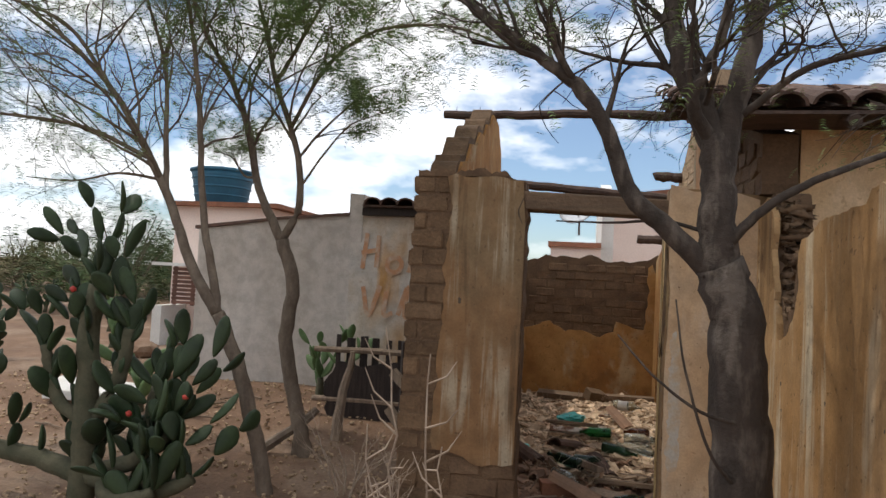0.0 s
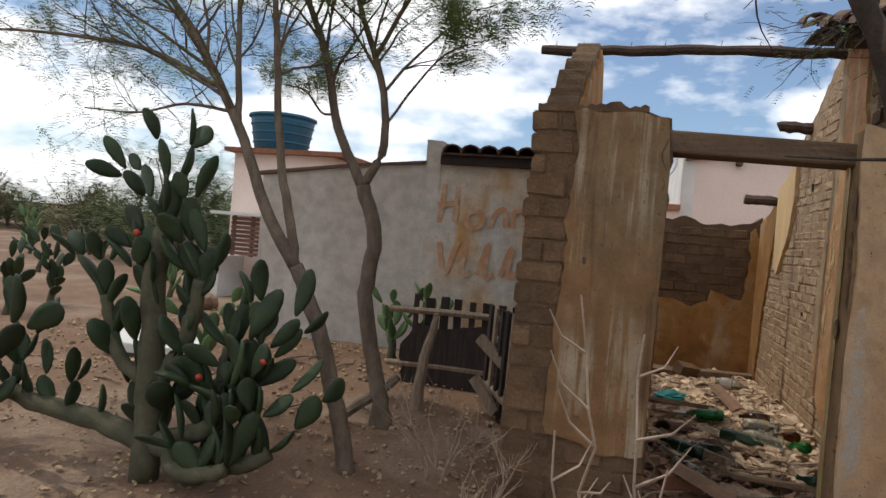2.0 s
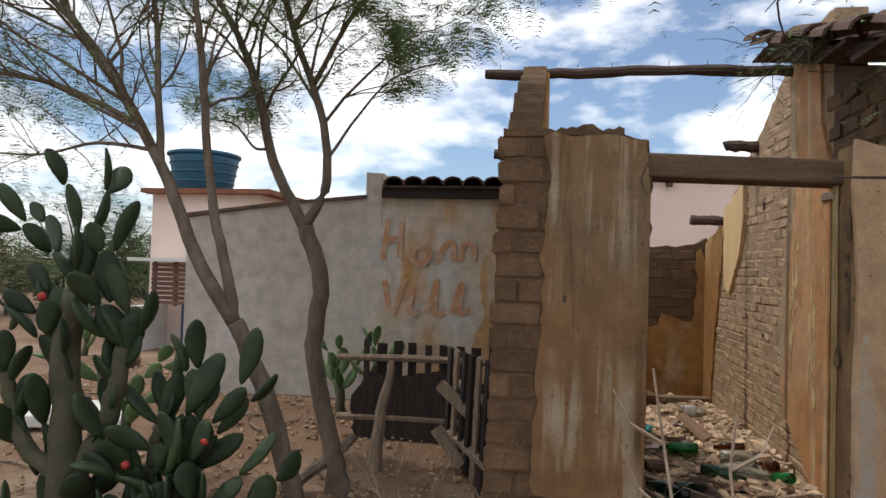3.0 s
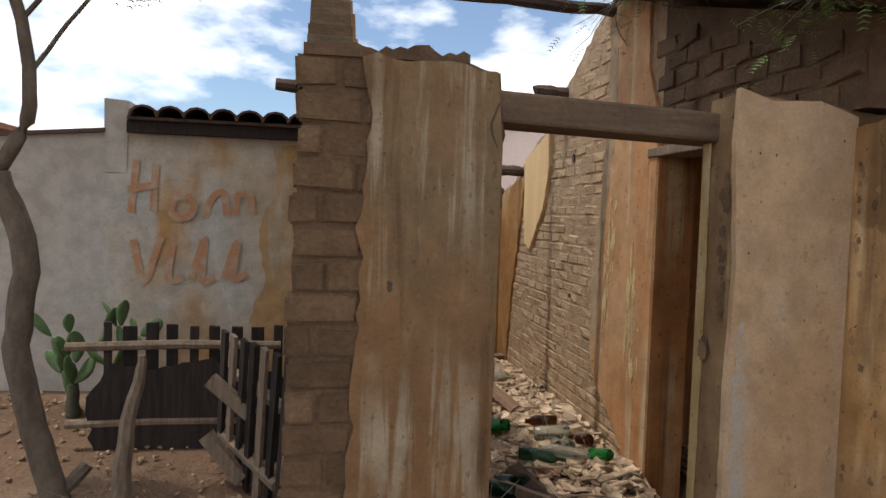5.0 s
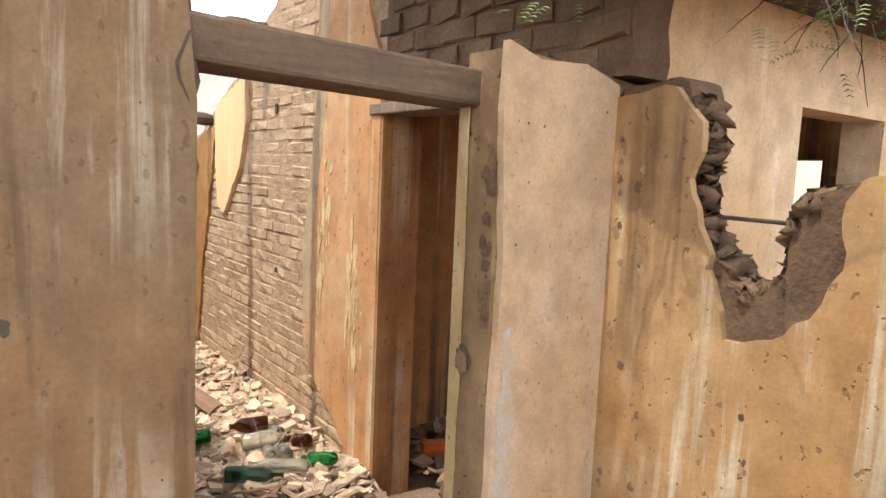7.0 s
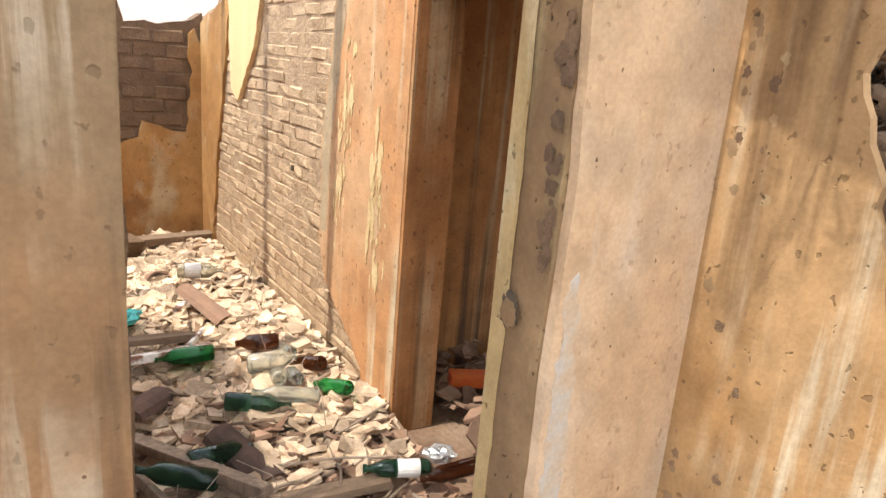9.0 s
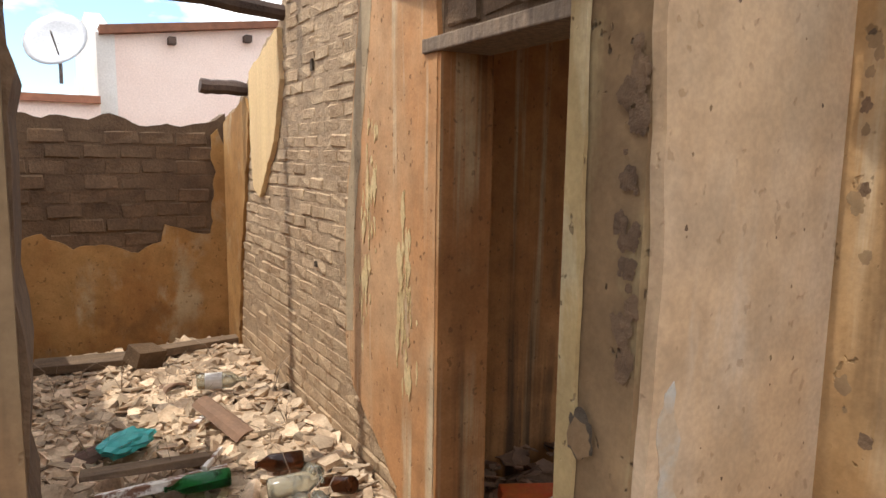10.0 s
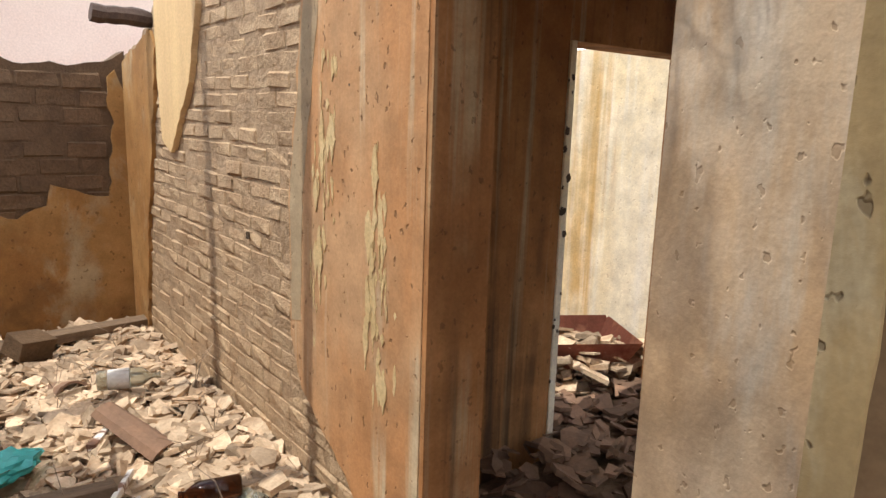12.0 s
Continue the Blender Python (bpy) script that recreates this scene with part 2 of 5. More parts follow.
STREAK = (5.0, 5.0, 0.35)
M = dict(
    earth=material("earth", (0.20, 0.12, 0.073), (0.14, 0.082, 0.05), 2.5, 0.95, 0.9, 40, third=(0.25, 0.175, 0.12), third_scale=0.6, speckle=0.7),
    pillar_plaster=weathered("streaked ochre plaster", (0.20, 0.137, 0.076), (0.21, 0.118, 0.056), (0.35, 0.285, 0.20), (0.095, 0.058, 0.03), (9.0, 9.0, 0.6), (0.50, 0.64), (0.50, 0.64), 0.35),
    post_plaster=weathered("pale pink plaster", (0.53, 0.415, 0.30), (0.49, 0.335, 0.20), (0.54, 0.48, 0.40), (0.38, 0.22, 0.105), (2.5, 2.5, 0.5), (0.50, 0.68), (0.58, 0.78), 0.35),
    side_plaster=weathered("rain-streaked orange plaster", (0.35, 0.22, 0.108), (0.29, 0.16, 0.062), (0.46, 0.38, 0.265), (0.16, 0.095, 0.045), (6.0, 6.0, 0.4), (0.50, 0.64), (0.53, 0.68), 0.5),
    strip_plaster=weathered("peeling orange plaster", (0.50, 0.305, 0.165), (0.46, 0.23, 0.10), (0.54, 0.43, 0.29), (0.32, 0.165, 0.075), (6.0, 6.0, 0.28), (0.50, 0.66), (0.54, 0.70), 0.7),
    # brown plaster with near-black upright run marks
    dark_plaster=weathered("streaked dark brown plaster", (0.40, 0.19, 0.075), (0.31, 0.135, 0.05), (0.43, 0.31, 0.18), (0.085, 0.048, 0.027), (7.0, 7.0, 0.22), (0.50, 0.66), (0.47, 0.63), 0.4),
    far_plaster=weathered("ochre back wall plaster", (0.37, 0.205, 0.075), (0.29, 0.14, 0.045), (0.40, 0.30, 0.18), (0.16, 0.08, 0.03), (2.0, 2.0, 1.2), (0.52, 0.68), (0.50, 0.68), 0.5),
    blue_wash=material("pale blue limewash", (0.46, 0.43, 0.375), (0.47, 0.36, 0.245), 9, 0.9, 0.3, 70, band=(0.42, 0.58)),
    jamb_edge=weathered("yellowed render edge", (0.46, 0.345, 0.18), (0.38, 0.27, 0.13), (0.52, 0.43, 0.27), (0.22, 0.15, 0.08), (3.0, 3.0, 0.7), pits=0.7),
    grey_band=weathered("greyed limewash", (0.40, 0.31, 0.20), (0.36, 0.26, 0.16), (0.46, 0.40, 0.30), (0.24, 0.17, 0.10), (4.0, 4.0, 0.4)),
    rust_stain=weathered("orange rain stain", (0.42, 0.23, 0.085), (0.46, 0.31, 0.17), (0.48, 0.40, 0.31), (0.24, 0.12, 0.045), (3.0, 3.0, 0.5), (0.52, 0.7), (0.54, 0.7), 0.2),
    jamb_plaster=weathered("brown jamb render", (0.25, 0.165, 0.09), (0.20, 0.125, 0.065), (0.38, 0.29, 0.155), (0.10, 0.065, 0.04), (3.0, 3.0, 0.8), pits=0.8),
    flake_pale=material("pale yellow limewash", (0.66, 0.51, 0.28), (0.55, 0.40, 0.20), 6, 0.9, 0.3, 70, speckle=0.5),
    mud_hollow_shade=material("dark mud and hollow shade", (0.10, 0.075, 0.05), (0.07, 0.05, 0.035), 8, 0.95, 0.6, 60),
    cream_plaster=material("cream plaster", (0.70, 0.50, 0.25), (0.62, 0.42, 0.22), 2.0, 0.9, 0.2, 70, STREAK),
    inner_plaster=weathered("cream inner wall plaster", (0.62, 0.46, 0.30), (0.56, 0.38, 0.21), (0.68, 0.56, 0.42), (0.40, 0.24, 0.11), (3.0, 3.0, 0.6), pits=0.3),
    bright_plaster=weathered("yellowed limewash", (0.84, 0.77, 0.62), (0.82, 0.70, 0.47), (0.88, 0.84, 0.75), (0.60, 0.40, 0.17), (5.0, 5.0, 0.25), (0.5, 0.7), (0.54, 0.68), 0.3),
    adobe=material("adobe brick", (0.165, 0.102, 0.057), (0.105, 0.064, 0.035), 5, 0.95, 0.8, 55, vary=0.2, speckle=0.5),
    adobe_dark=material("weathered dark adobe", (0.165, 0.102, 0.058), (0.105, 0.064, 0.038), 6, 0.95, 0.6, 55, vary=0.14, speckle=0.5),
    adobe_core=material("mud mortar", (0.42, 0.30, 0.19), (0.28, 0.19, 0.115), 8, 0.95, 0.9, 45, speckle=0.6),
    red_brick=material("worn mud brick", (0.48, 0.345, 0.215), (0.35, 0.235, 0.14), 7, 0.95, 0.8, 60, vary=0.1, speckle=0.6),
    grey_render=weathered("grey cement render", (0.50, 0.455, 0.41), (0.44, 0.39, 0.34), (0.55, 0.51, 0.47), (0.36, 0.28, 0.20), (1.0, 1.0, 0.6), (0.5, 0.7), (0.58, 0.78), 0.15),
    stain_render=weathered("rust-stained render", (0.50, 0.47, 0.43), (0.49, 0.40, 0.30), (0.56, 0.54, 0.50), (0.46, 0.25, 0.09), (2.2, 2.2, 0.45), (0.5, 0.7), (0.46, 0.62), 0.2),
    red_paint=material("faded red paint", (0.48, 0.25, 0.135), (0.50, 0.38, 0.28), 9, 0.9, 0.1, 60, band=(0.45, 0.65)),
    pink_wall=material("pale pink limewash", (0.80, 0.66, 0.58), (0.74, 0.58, 0.5), 0.8, 0.9, 0.1, 40),
    white_wall=material("white paint", (0.72, 0.70, 0.66), (0.6, 0.57, 0.52), 1.5, 0.8, 0.1, 40),
    tile=material("dark clay roof tile", (0.13, 0.075, 0.055), (0.07, 0.045, 0.035), 8, 0.9, 0.4, 50, vary=0.25),
    tile_red=material("red clay roof tile", (0.30, 0.13, 0.075), (0.2, 0.09, 0.055), 8, 0.9, 0.4, 50, vary=0.25),
    shard=material("broken tile and plaster shards", (0.60, 0.46, 0.32), (0.36, 0.25, 0.16), 9, 0.95, 0.5, 60, vary=0.45, island=True, speckle=0.5),
    shard_dark=material("earthy tile shards", (0.26, 0.155, 0.10), (0.2, 0.125, 0.085), 9, 0.95, 0.4, 60, vary=0.4, island=True),
    beam=material("weathered grey-brown timber", (0.20, 0.135, 0.085), (0.12, 0.082, 0.055), 4, 0.9, 0.6, 40, (0.6, 6, 6), vary=0.12),
    pole=material("dark round pole", (0.10, 0.065, 0.05), (0.06, 0.042, 0.034), 8, 0.9, 0.6, 50),
    picket=material("near-black picket wood", (0.045, 0.032, 0.026), (0.022, 0.017, 0.015), 5, 0.9, 0.5, 50, (8, 8, 0.8), vary=0.3),
    grey_wood=material("silvered plank wood", (0.25, 0.18, 0.125), (0.15, 0.11, 0.08), 5, 0.9, 0.5, 50, (8, 8, 0.8), vary=0.2),
    bark=material("grey bark", (0.20, 0.155, 0.115), (0.115, 0.085, 0.062), 7, 0.95, 0.7, 45, (2, 2, 0.7)),
    bark_dark=material("dark bark", (0.066, 0.05, 0.04), (0.036, 0.028, 0.022), 9, 0.95, 0.9, 40, (2, 2, 0.6), third=(0.115, 0.093, 0.075), third_scale=5),
    leaf=material("feathery green leaf", (0.22, 0.32, 0.12), (0.15, 0.23, 0.08), 3, 0.7, 0, 30, vary=0.35, island=True),
    leaf_dark=material("dark green foliage", (0.075, 0.11, 0.035), (0.045, 0.07, 0.025), 3, 0.8, 0, 30, vary=0.35, island=True),
    scrub=material("dry scrub foliage", (0.17, 0.15, 0.07), (0.11, 0.10, 0.05), 1.5, 0.9, 0, 30, vary=0.35, island=True),
    cactus=material("cactus green", (0.029, 0.047, 0.018), (0.017, 0.028, 0.012), 7, 0.6, 0.15, 60, vary=0.35),
    cactus_pale=material("young cactus green", (0.12, 0.19, 0.075), (0.08, 0.13, 0.05), 7, 0.6, 0.15, 60, vary=0.2),
    cactus_stem=material("corky cactus stem", (0.10, 0.09, 0.055), (0.06, 0.06, 0.035), 8, 0.9, 0.5, 50),
    flower=material("red cactus bud", (0.5, 0.06, 0.04), (0.35, 0.04, 0.03), 8, 0.6, 0),
    twig=material("pale dry twig", (0.36, 0.28, 0.21), (0.24, 0.175, 0.125), 9, 0.9, 0.4, 60),
    tank=material("blue tank plastic", (0.03, 0.12, 0.19), (0.025, 0.09, 0.14), 3, 0.5, 0.05, 40),
    dish=material("grey dish paint", (0.55, 0.55, 0.56), (0.45, 0.45, 0.46), 3, 0.5, 0.05, 40),
    slat=material("red-brown shutter wood", (0.17, 0.085, 0.06), (0.11, 0.06, 0.045), 5, 0.8, 0.3, 40, vary=0.2),
    blue_paint=material("blue door paint", (0.05, 0.10, 0.2), (0.04, 0.08, 0.16), 5, 0.6, 0.1, 40),
    rust=material("rusty red sheet metal", (0.30, 0.105, 0.07), (0.20, 0.075, 0.05), 6, 0.7, 0.3, 50, third=(0.42, 0.19, 0.12), third_scale=5),
    iron=material("grey worn iron", (0.2, 0.19, 0.19), (0.12, 0.1, 0.09), 8, 0.5, 0.2, 50, metal=0.6),
    white_plastic=material("white plastic bag", (0.75, 0.77, 0.76), (0.6, 0.64, 0.64), 8, 0.5, 0.2, 30),
    teal_plastic=material("teal plastic", (0.05, 0.42, 0.40), (0.04, 0.3, 0.3), 8, 0.4, 0.2, 30),
    red_box=material("red packaging", (0.45, 0.06, 0.02), (0.4, 0.1, 0.02), 9, 0.6, 0.05, 40),
    foil=material("crumpled foil", (0.75, 0.74, 0.72), (0.5, 0.5, 0.5), 20, 0.35, 0.6, 40, metal=0.8),
    label_white=material("white paper label", (0.7, 0.68, 0.64), (0.55, 0.5, 0.45), 12, 0.8, 0.05, 40),
    peeling_white=material("peeling white paint", (0.72, 0.68, 0.62), (0.22, 0.12, 0.08), 9, 0.8, 0.3, 50, band=(0.48, 0.54)),
    green_glass=glass("green glass", (0.03, 0.30, 0.08)),
    dark_glass=glass("dark green glass", (0.035, 0.10, 0.065)),
    brown_glass=glass("brown glass", (0.10, 0.035, 0.015)),
    clear_glass=glass("dusty clear glass", (0.55, 0.58, 0.52), 0.18),
)

# ---- building helpers ----


def link(name, bm, mat, parent=None, label="", smooth=False):
    me = bpy.data.meshes.new(name)
    bm.to_mesh(me)
    bm.free()
    me.materials.append(M[mat])
    if smooth:
        for p in me.polygons:
            p.use_smooth = True
    ob = new(name, me)
    if parent:
        ob.parent = parent
    if label:
        ob["label"] = label
    return ob


def part(name, bm, mat, parent, label="", smooth=False):
    return link(name, bm, mat, parent, label, smooth)


def empty(name, at, label, category, group="", kind="", rz=0.0):
    e = new(name)
    e.matrix_world = pose(*at, 0, 0, rz)
    return tagged(e, label, category, group, kind)


def add_box(bm, lo, hi, jitter=0.0, m=None):
    vs = [bm.verts.new((x, y, z)) for x in (lo[0], hi[0]) for y in (lo[1], hi[1]) for z in (lo[2], hi[2])]
    for v in vs:
        v.co += Vector([random.uniform(-jitter, jitter) for _ in range(3)])
        if m:
            v.co = m @ v.co
    for f in ((0, 1, 3, 2), (4, 6, 7, 5), (0, 4, 5, 1), (2, 3, 7, 6), (0, 2, 6, 4), (1, 5, 7, 3)):
        bm.faces.new([vs[i] for i in f])
    return vs


def box(lo, hi, bevel=0.0, jitter=0.0):
    bm = bmesh.new()
    add_box(bm, lo, hi, jitter)
    if bevel:
        bmesh.ops.bevel(bm, geom=bm.edges[:], offset=bevel, segments=2, affect="EDGES", profile=0.5)
    return bm


def ragged(points, step=0.06, amount=0.02, keep=(), seed=0.0):
    """Breaks the sides of an outline into short uneven pieces; sides listed in keep stay straight."""
    out = []
    for i, a in enumerate(points):
        b = points[(i + 1) % len(points)]
        out.append(tuple(a))
        if i in keep:
            continue
        d = math.dist(a, b)
        n = int(d / step)
        for k in range(1, n):
            f = k / n
            u, w = a[0] + (b[0] - a[0]) * f, a[1] + (b[1] - a[1]) * f
            o = noise.noise((u * 9 + seed, w * 9, seed)) * amount * 1.5 + noise.noise((u * 31, w * 31 + seed, 3.3)) * amount
            out.append((u - (b[1] - a[1]) / d * o, w + (b[0] - a[0]) / d * o))
    return out


def slab(points, axis, at, depth):
    """An upright slab: the outline (along, up) laid in a plane of constant x or y, from at to at + depth."""
    bm = bmesh.new()
    put = (lambda u, z, o: (o, u, z)) if axis == "x" else (lambda u, z, o: (u, o, z))
    a = [bm.verts.new(put(u, z, at)) for u, z in points]
    b = [bm.verts.new(put(u, z, at + depth)) for u, z in points]
    n = len(points)
    for i, j, k in tessellate_polygon([[Vector((u, z, 0)) for u, z in points]]):
        bm.faces.new((a[i], a[j], a[k])), bm.faces.new((b[k], b[j], b[i]))
    for i in range(n):
        bm.faces.new((a[i], b[i], b[(i + 1) % n], a[(i + 1) % n]))
    bmesh.ops.recalc_face_normals(bm, faces=bm.faces)
    return bm


def tube(bm, pts, radii, sides=7, cap=True):
    """A round limb along pts."""
    rings = []
    for i, p in enumerate(pts):
        p = Vector(p)
        d = Vector(pts[min(i + 1, len(pts) - 1)]) - Vector(pts[max(i - 1, 0)])
        d.normalize()
        u = d.cross(Vector((0.31, 0.17, 0.93)) if abs(d.z) < 0.9 else Vector((1, 0.2, 0))).normalized()
        w = d.cross(u)
        rings.append([bm.verts.new(p + (u * math.cos(k * math.tau / sides) + w * math.sin(k * math.tau / sides)) * radii[i]) for k in range(sides)])
    for a, b in zip(rings, rings[1:]):
        for k in range(sides):
            bm.faces.new((a[k], a[(k + 1) % sides], b[(k + 1) % sides], b[k]))
    if cap:
        bm.faces.new(rings[0][::-1]), bm.faces.new(rings[-1])


def smooth_path(pts, per=4, wobble=0.0, rnd=random):
    """Catmull-Rom points through pts."""
    v = [Vector(p) for p in pts]
    v = [v[0] * 2 - v[1]] + v + [v[-1] * 2 - v[-2]]
    out = []
    for i in range(1, len(v) - 2):
        for k in range(per):
            t = k / per
            a, b, c, d = v[i - 1:i + 3]
            q = 0.5 * (2 * b + (c - a) * t + (2 * a - 5 * b + 4 * c - d) * t * t + (3 * b - a - 3 * c + d) * t ** 3)
            out.append(q + Vector([rnd.uniform(-wobble, wobble) for _ in range(3)]))
    return out + [v[-2]]


def limb(bm, pts, r0, r1, sides=7, per=4, wobble=0.0, rnd=random):
    q = smooth_path(pts, per, wobble, rnd)
    tube(bm, q, [r0 + (r1 - r0) * i / (len(q) - 1) for i in range(len(q))], sides)
    return q


def lathe(profile, segments=12):
    bm = bmesh.new()
    rings = [[bm.verts.new((r * math.cos(k * math.tau / segments), r * math.sin(k * math.tau / segments), z)) for k in range(segments)] for r, z in profile]
    for a, b in zip(rings, rings[1:]):
        for k in range(segments):
            bm.faces.new((a[k], a[(k + 1) % segments], b[(k + 1) % segments], b[k]))
    bm.faces.new(rings[0][::-1]), bm.faces.new(rings[-1])
    return bm


def ground_z(x, y):
    """Height of the ground: level by the ruin, rising gently to the neighbour's wall."""
    f = max(0.0, min(1.0, (y - 5.0) / 3.5))
    g = max(0.0, min(1.0, (0.3 - x) / 0.6))
    return 0.25 * f * f * (3 - 2 * f) * g


# ---- ground ----
gx = sorted(set([round(-7 + 0.2 * i, 3) for i in range(66)] + [-4000, -600, -120, -40, -20, -12, -9, 8, 10, 14, 25, 60, 300, 4000]))
gy = sorted(set([round(-1 + 0.2 * i, 3) for i in range(66)] + [-4000, -300, -40, -10, -4, 14, 18, 26, 40, 80, 200, 900, 4000]))
bm = bmesh.new()
grid = [[bm.verts.new((x, y, ground_z(x, y) + 0.03 * noise.noise((x * 1.3, y * 1.3, 0)) + 0.012 * noise.noise((x * 5, y * 5, 2)) - 0.01)) for y in gy] for x in gx]
for i in range(len(gx) - 1):
    for j in range(len(gy) - 1):
        bm.faces.new((grid[i][j], grid[i + 1][j], grid[i + 1][j + 1], grid[i][j + 1]))
tagged(link("ground", bm, "earth", smooth=True), "dry reddish bare earth with pebbles", "ground", kind="structure")

# ---- the ruin ----
# left front pillar between the side gap and the doorway
P0, P1, PT = 0.20, 0.92, 2.2
pillar = empty("wall_pillar", (0.56, 5.5, 0), "broken adobe pillar with streaked ochre plaster beside the doorway", "wall", kind="structure")
pillar.matrix_world = Matrix()
part("core", slab(ragged([(P0 - 0.05, -0.1), (P1, -0.1), (P1 + 0.01, 2.0), (P1 - 0.005, 2.17), (0.8, 2.2), (P0 + 0.02, 2.2)], 0.05, 0.012, (0, 2), 1.0), "y", 5.385, 0.26), "adobe_dark", pillar)
part("plaster", slab(ragged([(0.405, 0.46), (0.6, 0.43), (0.72, 0.38), (P1 - 0.004, 0.41), (P1 + 0.005, 1.9), (P1 - 0.02, 2.17), (0.78, 2.19), (0.42, 2.19), (0.46, 2.0), (0.43, 1.75), (0.42, 1.2), (0.395, 0.8)], 0.05, 0.018, (3, 4), 2.0), "y", 5.358, 0.028), "pillar_plaster", pillar, "ochre plaster with pale rain streaks")
part("capping", slab(ragged([(P0 + 0.02, 2.19), (0.8, 2.195), (0.8, 2.225), (0.5, 2.235), (P0 + 0.02, 2.23)], 0.025, 0.022, (0,), 4.0), "y", 5.375, 0.27), "adobe_dark", pillar)

# west wall of the front room, climbing in broken steps to the ridge pole
west = empty("wall_west", (0, 0, 0), "ruined adobe side wall climbing in broken steps", "wall", kind="structure")
prof = [(5.66, 0), (10.3, 0), (10.3, 1.5), (9.6, 1.65), (9.0, 1.9), (8.3, 2.3), (8.05, 2.9), (7.75, 3.13), (7.35, 3.13), (7.2, 2.98), (7.0, 2.96), (6.85, 2.82), (6.6, 2.8), (6.45, 2.66), (6.2, 2.62), (6.05, 2.46), (5.85, 2.42), (5.66, 2.24)]
part("core", slab(ragged(prof, 0.05, 0.018, (0, 1, 17), 5.0), "x", 0.22, 0.18), "adobe", west)
part("plaster", slab([(u, max(z - 0.05, 0)) for u, z in prof], "x", 0.402, 0.02), "far_plaster", west, "ochre plaster on the inner face")

# back wall of the front room
back = empty("wall_back", (0, 0, 0), "half-fallen adobe back wall with ochre plaster below", "wall", kind="structure")
part("core", slab(ragged([(0.2, -0.1), (2.25, -0.1), (2.25, 1.98), (2.12, 1.9), (1.95, 1.87), (1.6, 1.86), (1.45, 1.93), (1.2, 1.9), (0.8, 1.93), (0.5, 1.8), (0.2, 1.7)], 0.05, 0.02, (0, 1, 10), 7.0), "y", 10.31, 0.22), "adobe_dark", back)
part("plaster", slab(ragged([(0.4, -0.05), (2.23, -0.05), (2.23, 1.72), (2.18, 1.85), (2.13, 1.8), (2.14, 1.3), (2.1, 1.0), (1.95, 1.02), (1.75, 1.09), (1.72, 0.95), (1.55, 0.87), (1.3, 0.95), (1.1, 0.92), (0.9, 1.05), (0.6, 0.95), (0.4, 1.0)], 0.05, 0.02, (0, 1, 15), 8.0), "y", 10.285, 0.024), "far_plaster", back, "ochre lower plaster with a broken upper edge")

# east wall of the front room: brick with a doorway, and dark brick over the doorway
east = empty("wall_east", (0, 0, 0), "tall exposed brick wall with peeling orange plaster", "wall", kind="structure")
part("core", slab(ragged([(6.75, -0.1), (10.32, -0.1), (10.32, 1.95), (9.9, 2.02), (9.6, 2.16), (9.3, 2.3), (9.1, 2.38), (8.8, 2.45), (8.7, 2.62), (8.4, 2.76), (8.2, 2.86), (7.9, 3.02), (7.6, 3.17), (7.4, 3.24), (6.75, 3.3)], 0.05, 0.018, (0, 1, 14), 9.0), "x", 2.252, 0.2), "adobe_core", east)
part("plaster", slab(ragged([(6.75, 0.0), (6.98, 0.0), (7.08, 0.2), (7.3, 0.36), (7.56, 0.51), (7.66, 0.72), (7.66, 1.3), (7.56, 1.86), (7.48, 2.33), (7.5, 3.05), (7.4, 3.25), (6.95, 3.27), (6.9, 2.6), (6.76, 2.3), (6.75, 2.1)], 0.05, 0.014, (0, 14), 10.0), "x", 2.228, 0.023), "strip_plaster", east, "orange plaster strip with pale flakes")
part("limewash_band", slab(ragged([(7.645, 0.78), (7.645, 1.3), (7.545, 1.86), (7.465, 2.33), (7.485, 3.0), (7.37, 3.0), (7.34, 2.3), (7.43, 1.85), (7.54, 1.3), (7.56, 0.8)], 0.05, 0.008, (), 10.5), "x", 2.2262, 0.003), "grey_band", east, "greyed limewash band along the plaster edge")
part("plaster_remnant", slab(ragged([(8.72, 2.42), (8.68, 2.11), (8.83, 1.74), (9.2, 1.36), (9.36, 1.43), (9.42, 1.8), (9.41, 2.22)], 0.05, 0.012, (), 11.0), "x", 2.218, 0.033), "cream_plaster", east, "cream plaster flake pulling off the wall")
part("corner_plaster", slab(ragged([(9.95, 0.0), (10.284, 0.0), (10.284, 1.9), (9.95, 1.97), (9.55, 2.05), (9.46, 1.95), (9.62, 1.42), (9.82, 0.8)], 0.05, 0.02, (0, 1), 12.5), "x", 2.226, 0.025), "far_plaster", east, "ochre plaster in the corner")
part("reveal_plaster", box((2.23, 6.725, -0.05), (2.462, 6.747, 2.06)), "dark_plaster", east, "streaked dark brown doorway reveal")

over = empty("wall_over_doorway", (0, 0, 0), "dark exposed brickwork above the inner doorway", "wall", kind="structure")
part("core", slab(ragged([(5.5, 2.1), (6.749, 2.1), (6.749, 2.92), (5.2, 2.44), (5.2, 2.1)], 0.05, 0.015, (0, 1, 2), 12.0), "x", 2.254, 0.19), "adobe_dark", over)
stub = empty("wall_stub", (0, 0, 0), "short plastered wall stub beside the inner doorway", "wall", kind="structure")
part("core", slab([(5.437, -0.1), (5.98, -0.1), (5.98, 2.095), (5.437, 2.095)], "x", 2.24, 0.2), "post_plaster", stub)
tagged(link("door_lintel", box((2.215, 5.9, 2.04), (2.45, 6.85, 2.095), 0.006), "grey_wood"), "pale weathered timber lintel over the inner doorway", "lintel", kind="structure")

